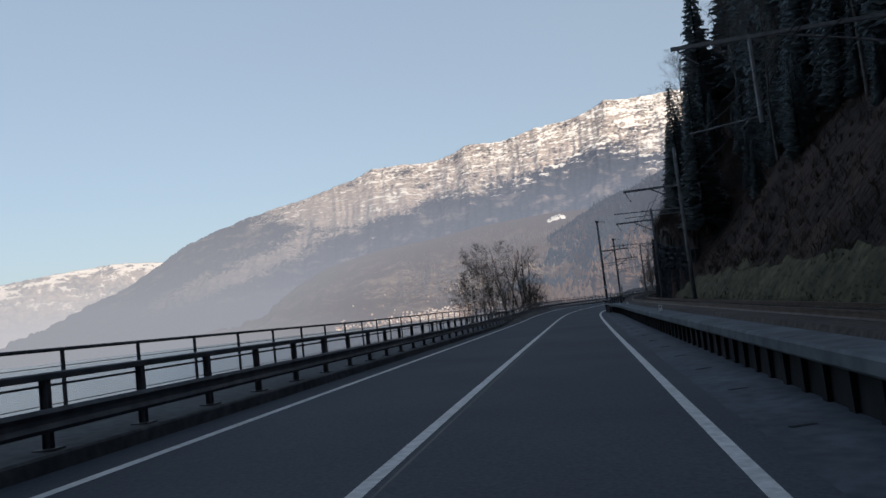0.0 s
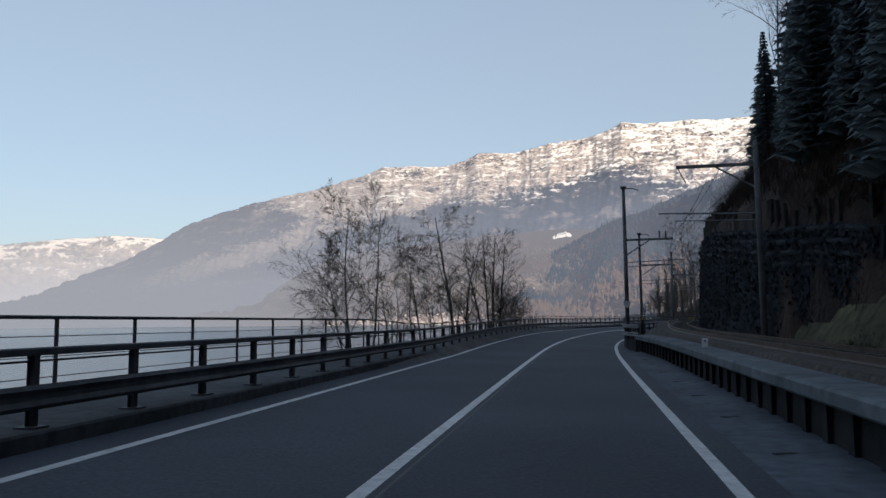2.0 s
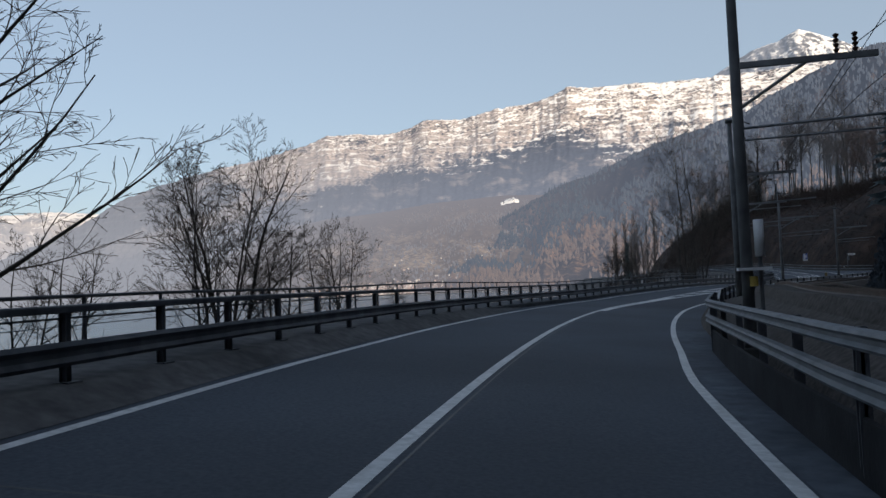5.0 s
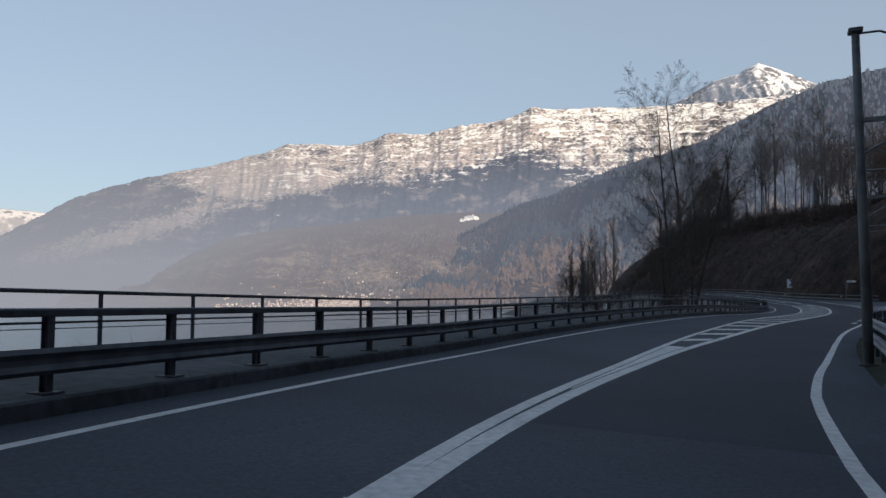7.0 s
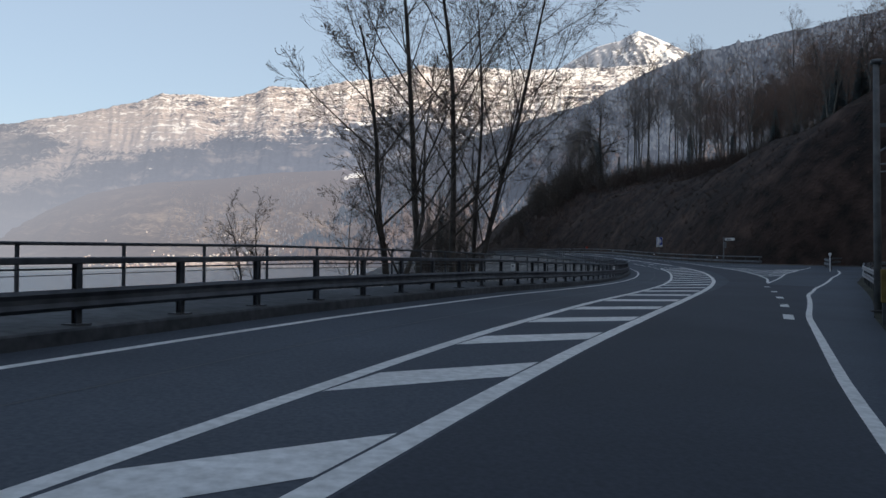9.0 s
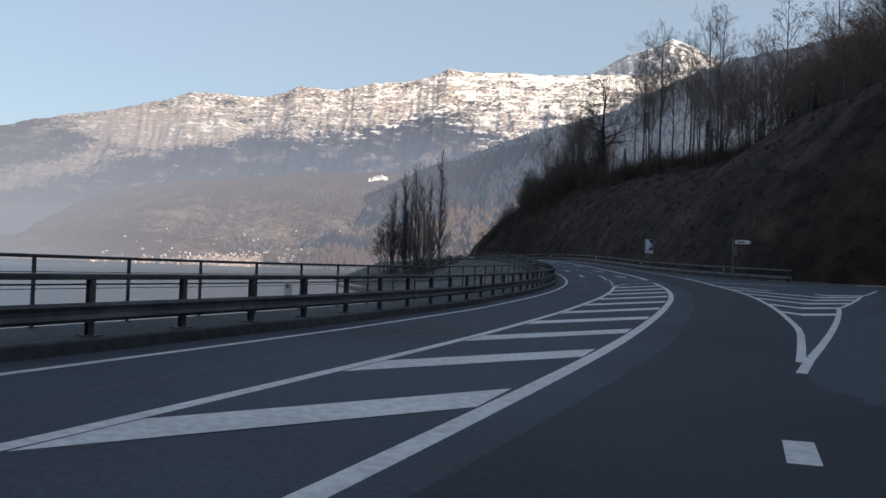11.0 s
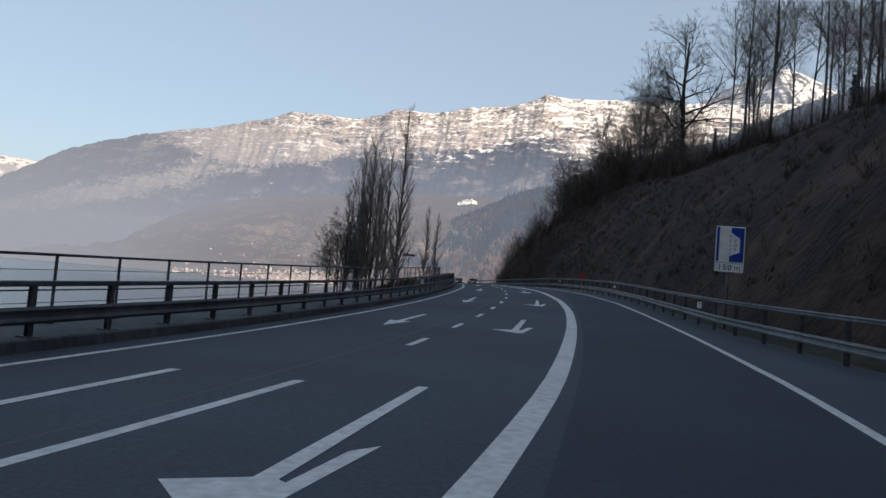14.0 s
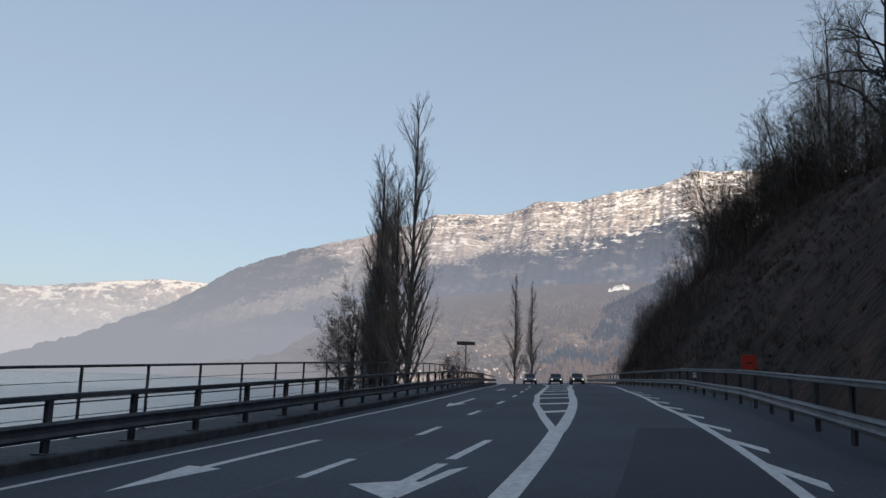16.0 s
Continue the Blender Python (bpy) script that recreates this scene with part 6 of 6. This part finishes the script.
for k, (a, b) in enumerate(((0.4, 0.5), (0.53, 0.57), (0.6, 0.69), (0.72, 0.8), (0.83, 0.91), (0.94, 0.99))):
    part("bar", Shape().box(a, b, -0.085, -0.08, 3.37 + 0.02 * (k % 2), 3.57 - 0.05 * (k % 3)), M_BLACK, ab)
part("dot", Shape().tube([(1.36, -0.086, 3.47), (1.36, -0.08, 3.47)], 0.05, 12), M_BLACK, ab)
part("bracket", Shape().box(-0.02, 0.32, -0.05, 0.0, 2.2, 3.1), M_STEEL, way)

red = thing("warning_board", "orange-red square warning board behind the guard rail", "road sign", at=facing(330.2, 11.36, 0.0))
part("post", Shape().tube([(0, 0.05, -0.3), (0, 0.05, 1.6)], 0.03, 8), M_STEEL, red)
rb = part("board", panel(0.46, 0.46), M_RED, red, "orange-red board", at=Matrix.Translation((0, 0, 1.15)))
part("bar", Shape().box(-0.1, 0.12, -0.034, -0.03, 0.18, 0.24), M_BLACK, rb)

gantry = thing("sign_board", "dark board on a slim post beside the lake railing", "road sign", at=facing(388.0, -3.6, 0.0))
part("post", Shape().tube([(0, 0, -1.5), (0, 0, 4.4)], 0.06, 8), M_STEEL_DARK, gantry)
part("board", Shape().box(-1.0, 1.0, -0.6, 0.6, 4.4, 4.75, bevel=0.05), M_STEEL_DARK, gantry)

yb = thing("marker_board", "small faded yellow marker board on a short post", "sign", at=facing(134.5, 9.4, 0.0))
part("post", Shape().tube([(0, 0, -0.3), (0, 0, 1.4)], 0.03, 8), M_STEEL, yb)
yp = part("board", panel(0.62, 0.28), M_YELLOW, yb, "faded yellow board", at=Matrix.Translation((0, -0.03, 1.3)))
for a in (-0.2, -0.06, 0.12):
    part("bar", Shape().box(a, a + 0.1, -0.034, -0.03, 0.08, 0.2), M_BLACK, yp)
M_OCHRE = mat("weathered_ochre", (0.13, 0.09, 0.03), (0.22, 0.16, 0.05), 0.5, 0.7, 0, stain=0.4, stain_size=0.3)
ycase = thing("cable_box", "narrow weathered yellow-brown switch box beside the mast", "box", at=facing(175.2, 10.55, 0.0))
part("case", Shape().box(-0.11, 0.11, -0.09, 0.09, 0.6, 1.5, bevel=0.02), M_OCHRE, ycase)
part("foot", Shape().box(-0.08, 0.08, -0.06, 0.06, -0.2, 0.6), M_STEEL_DARK, ycase)

sig = thing("signal_box", "small white signal cylinder and cap on the mast", "signal", at=facing(100.3, 8.05, 0.4))
part("cylinder", Shape().tube([(0.25, -0.1, 1.9), (0.25, -0.1, 2.65)], 0.1, 12), M_PLATE, sig, smooth=True)
part("plate", Shape().box(-0.2, 0.45, -0.22, 0.0, 1.62, 1.68), M_PLATE, sig)
part("lamp", Shape().tube([(0.1, -0.15, 1.3), (0.1, -0.15, 1.5)], 0.08, 10), M_YELLOW, sig)
part("stand", Shape().tube([(0.25, -0.1, -0.4), (0.25, -0.1, 1.9)], 0.04, 8), M_STEEL, sig)


def delineator(q, u, z, h=0.24):
    g = thing("delineator", "small white reflector post with a dark band", "delineator", "delineators", at=facing(q, u, z))
    part("post", Shape().box(-0.075, 0.075, -0.03, 0.015, 0, h, bevel=0.012), M_PLATE, g)
    part("reflector", Shape().box(-0.025, 0.025, -0.036, -0.03, h * 0.6, h * 0.85), M_STEEL_DARK, g)


for q, u, z in ((31.0, 8.4, 0.88), (55.8, 8.5, 0.88), (287.0, 11.95, 0.72), (312.0, 11.15, 0.72), (340.0, 11.0, 0.72), (265.0, 15.4, 0.72)):
    delineator(q, u, z)
for q in (152.0, 178.0, 204.0, 300.0):
    delineator(q, -0.86, 0.7, 0.26)
mirror = thing("marker_post", "short white marker post with a round head by the side road", "marker", at=facing(231.4, 18.2, 0.0))
part("post", Shape().tube([(0, 0, -0.2), (0, 0, 1.6)], 0.05, 8), M_PLATE, mirror)
part("head", Shape().tube([(0, -0.05, 1.7), (0, 0.02, 1.7)], 0.15, 14), M_PLATE, mirror)
for q, u, h in ((238.0, 27.0, 5.2), (245.0, 30.5, 6.4)):
    lp = thing("pole", "thin grey timber pole beside the side road", "pole", "side road poles", at=facing(q, u, 0.0))
    part("shaft", Shape().tube([(0, 0, -0.3), (0, 0, h)], [0.08, 0.06], 8), M_STEEL, lp)
    part("crosspiece", Shape().box(-0.5, 0.2, -0.04, 0.04, h - 0.2, h - 0.1), M_STEEL, lp)
hut = thing("hut", "small weathered hut with a pale gable on the slope", "hut", at=facing(328.0, 57.0, top_of(328, 57)))
part("walls", Shape().box(-1.6, 1.6, -1.3, 1.3, -1.0, 1.5), M_BARK, hut)
part("roof", Shape().add([(-1.9, -1.6, 1.4), (1.9, -1.6, 1.4), (1.9, 0, 2.5), (-1.9, 0, 2.5), (-1.9, 1.6, 1.4), (1.9, 1.6, 1.4)], [(0, 1, 2, 3), (3, 2, 5, 4), (0, 3, 4), (1, 5, 2)]), M_CONCRETE_DARK, hut)

# ---- cars waiting at the far end ----
M_CAR = mat("dark_car_paint", (0.015, 0.016, 0.018), (0.03, 0.031, 0.034), 0.5, 0.3, 0, stain=0.1, spec=0.6)
M_CAR_GREY = mat("grey_car_paint", (0.12, 0.12, 0.125), (0.18, 0.18, 0.185), 0.5, 0.3, 0, stain=0.1, spec=0.6)
M_GLASS = mat("car_glass", (0.01, 0.012, 0.014), (0.02, 0.022, 0.025), 0.5, 0.08, 0, stain=0.0, spec=0.8)
M_TYRE = mat("tyre", (0.012, 0.012, 0.012), (0.02, 0.02, 0.02), 0.1, 0.9, 0)
M_LIGHT = bpy.data.materials.new("headlight")
M_LIGHT.use_nodes = True
M_LIGHT.node_tree.nodes["Principled BSDF"].inputs["Emission Color"].default_value = (1.0, 0.95, 0.85, 1)
M_LIGHT.node_tree.nodes["Principled BSDF"].inputs["Emission Strength"].default_value = 0.8


def car(q, u, paint, label):
    g = thing("car", label, "car", "oncoming cars", at=facing(q, u, 0.0) @ Matrix.Scale(0.86, 4))
    # length along y, the front towards -y
    side = [(-2.1, 0.3), (-2.15, 0.62), (-1.95, 0.82), (-1.0, 0.95), (1.9, 0.98), (2.1, 0.8), (2.12, 0.35)]
    b = Shape()
    b.loft([[(x * k, y, z) for y, z in side] for x, k in ((-0.9, 0.97), (-0.88, 1.0), (0.88, 1.0), (0.9, 0.97))])
    part("body", b, paint, g)
    cab = [(-1.05, 0.94), (-0.35, 1.42), (1.0, 1.45), (1.75, 0.97)]
    c = Shape()
    c.loft([[(x, y, z) for y, z in cab] for x in (-0.74, 0.74)])
    part("cabin", c, M_GLASS, g, "dark glass cabin")
    part("roof", Shape().box(-0.72, 0.72, -0.32, 1.0, 1.4, 1.48, bevel=0.03), paint, g)
    for x in (-0.62, 0.62):
        part("headlight", Shape().box(x - 0.12, x + 0.12, -2.19, -2.08, 0.62, 0.74, bevel=0.02), M_LIGHT, g, "lit white headlight")
    part("bumper", Shape().box(-0.86, 0.86, -2.2, -2.05, 0.28, 0.5, bevel=0.03), M_TYRE, g)
    for x in (-0.82, 0.82):
        for y in (-1.35, 1.3):
            w = part("wheel", Shape().tube([(x - 0.1, y, 0.32), (x + 0.1, y, 0.32)], 0.32, 14), M_TYRE, g)
            part("rim", Shape().tube([(x - 0.11, y, 0.32), (x + 0.11, y, 0.32)], 0.19, 10), M_STEEL, w)
    return g


car(398.0, 3.7, M_CAR_GREY, "grey car with lit headlights coming along the road")
car(399.5, 6.9, M_CAR, "dark car with lit headlights at the far junction")
car(397.0, 9.3, M_CAR, "small black car waiting at the far junction")
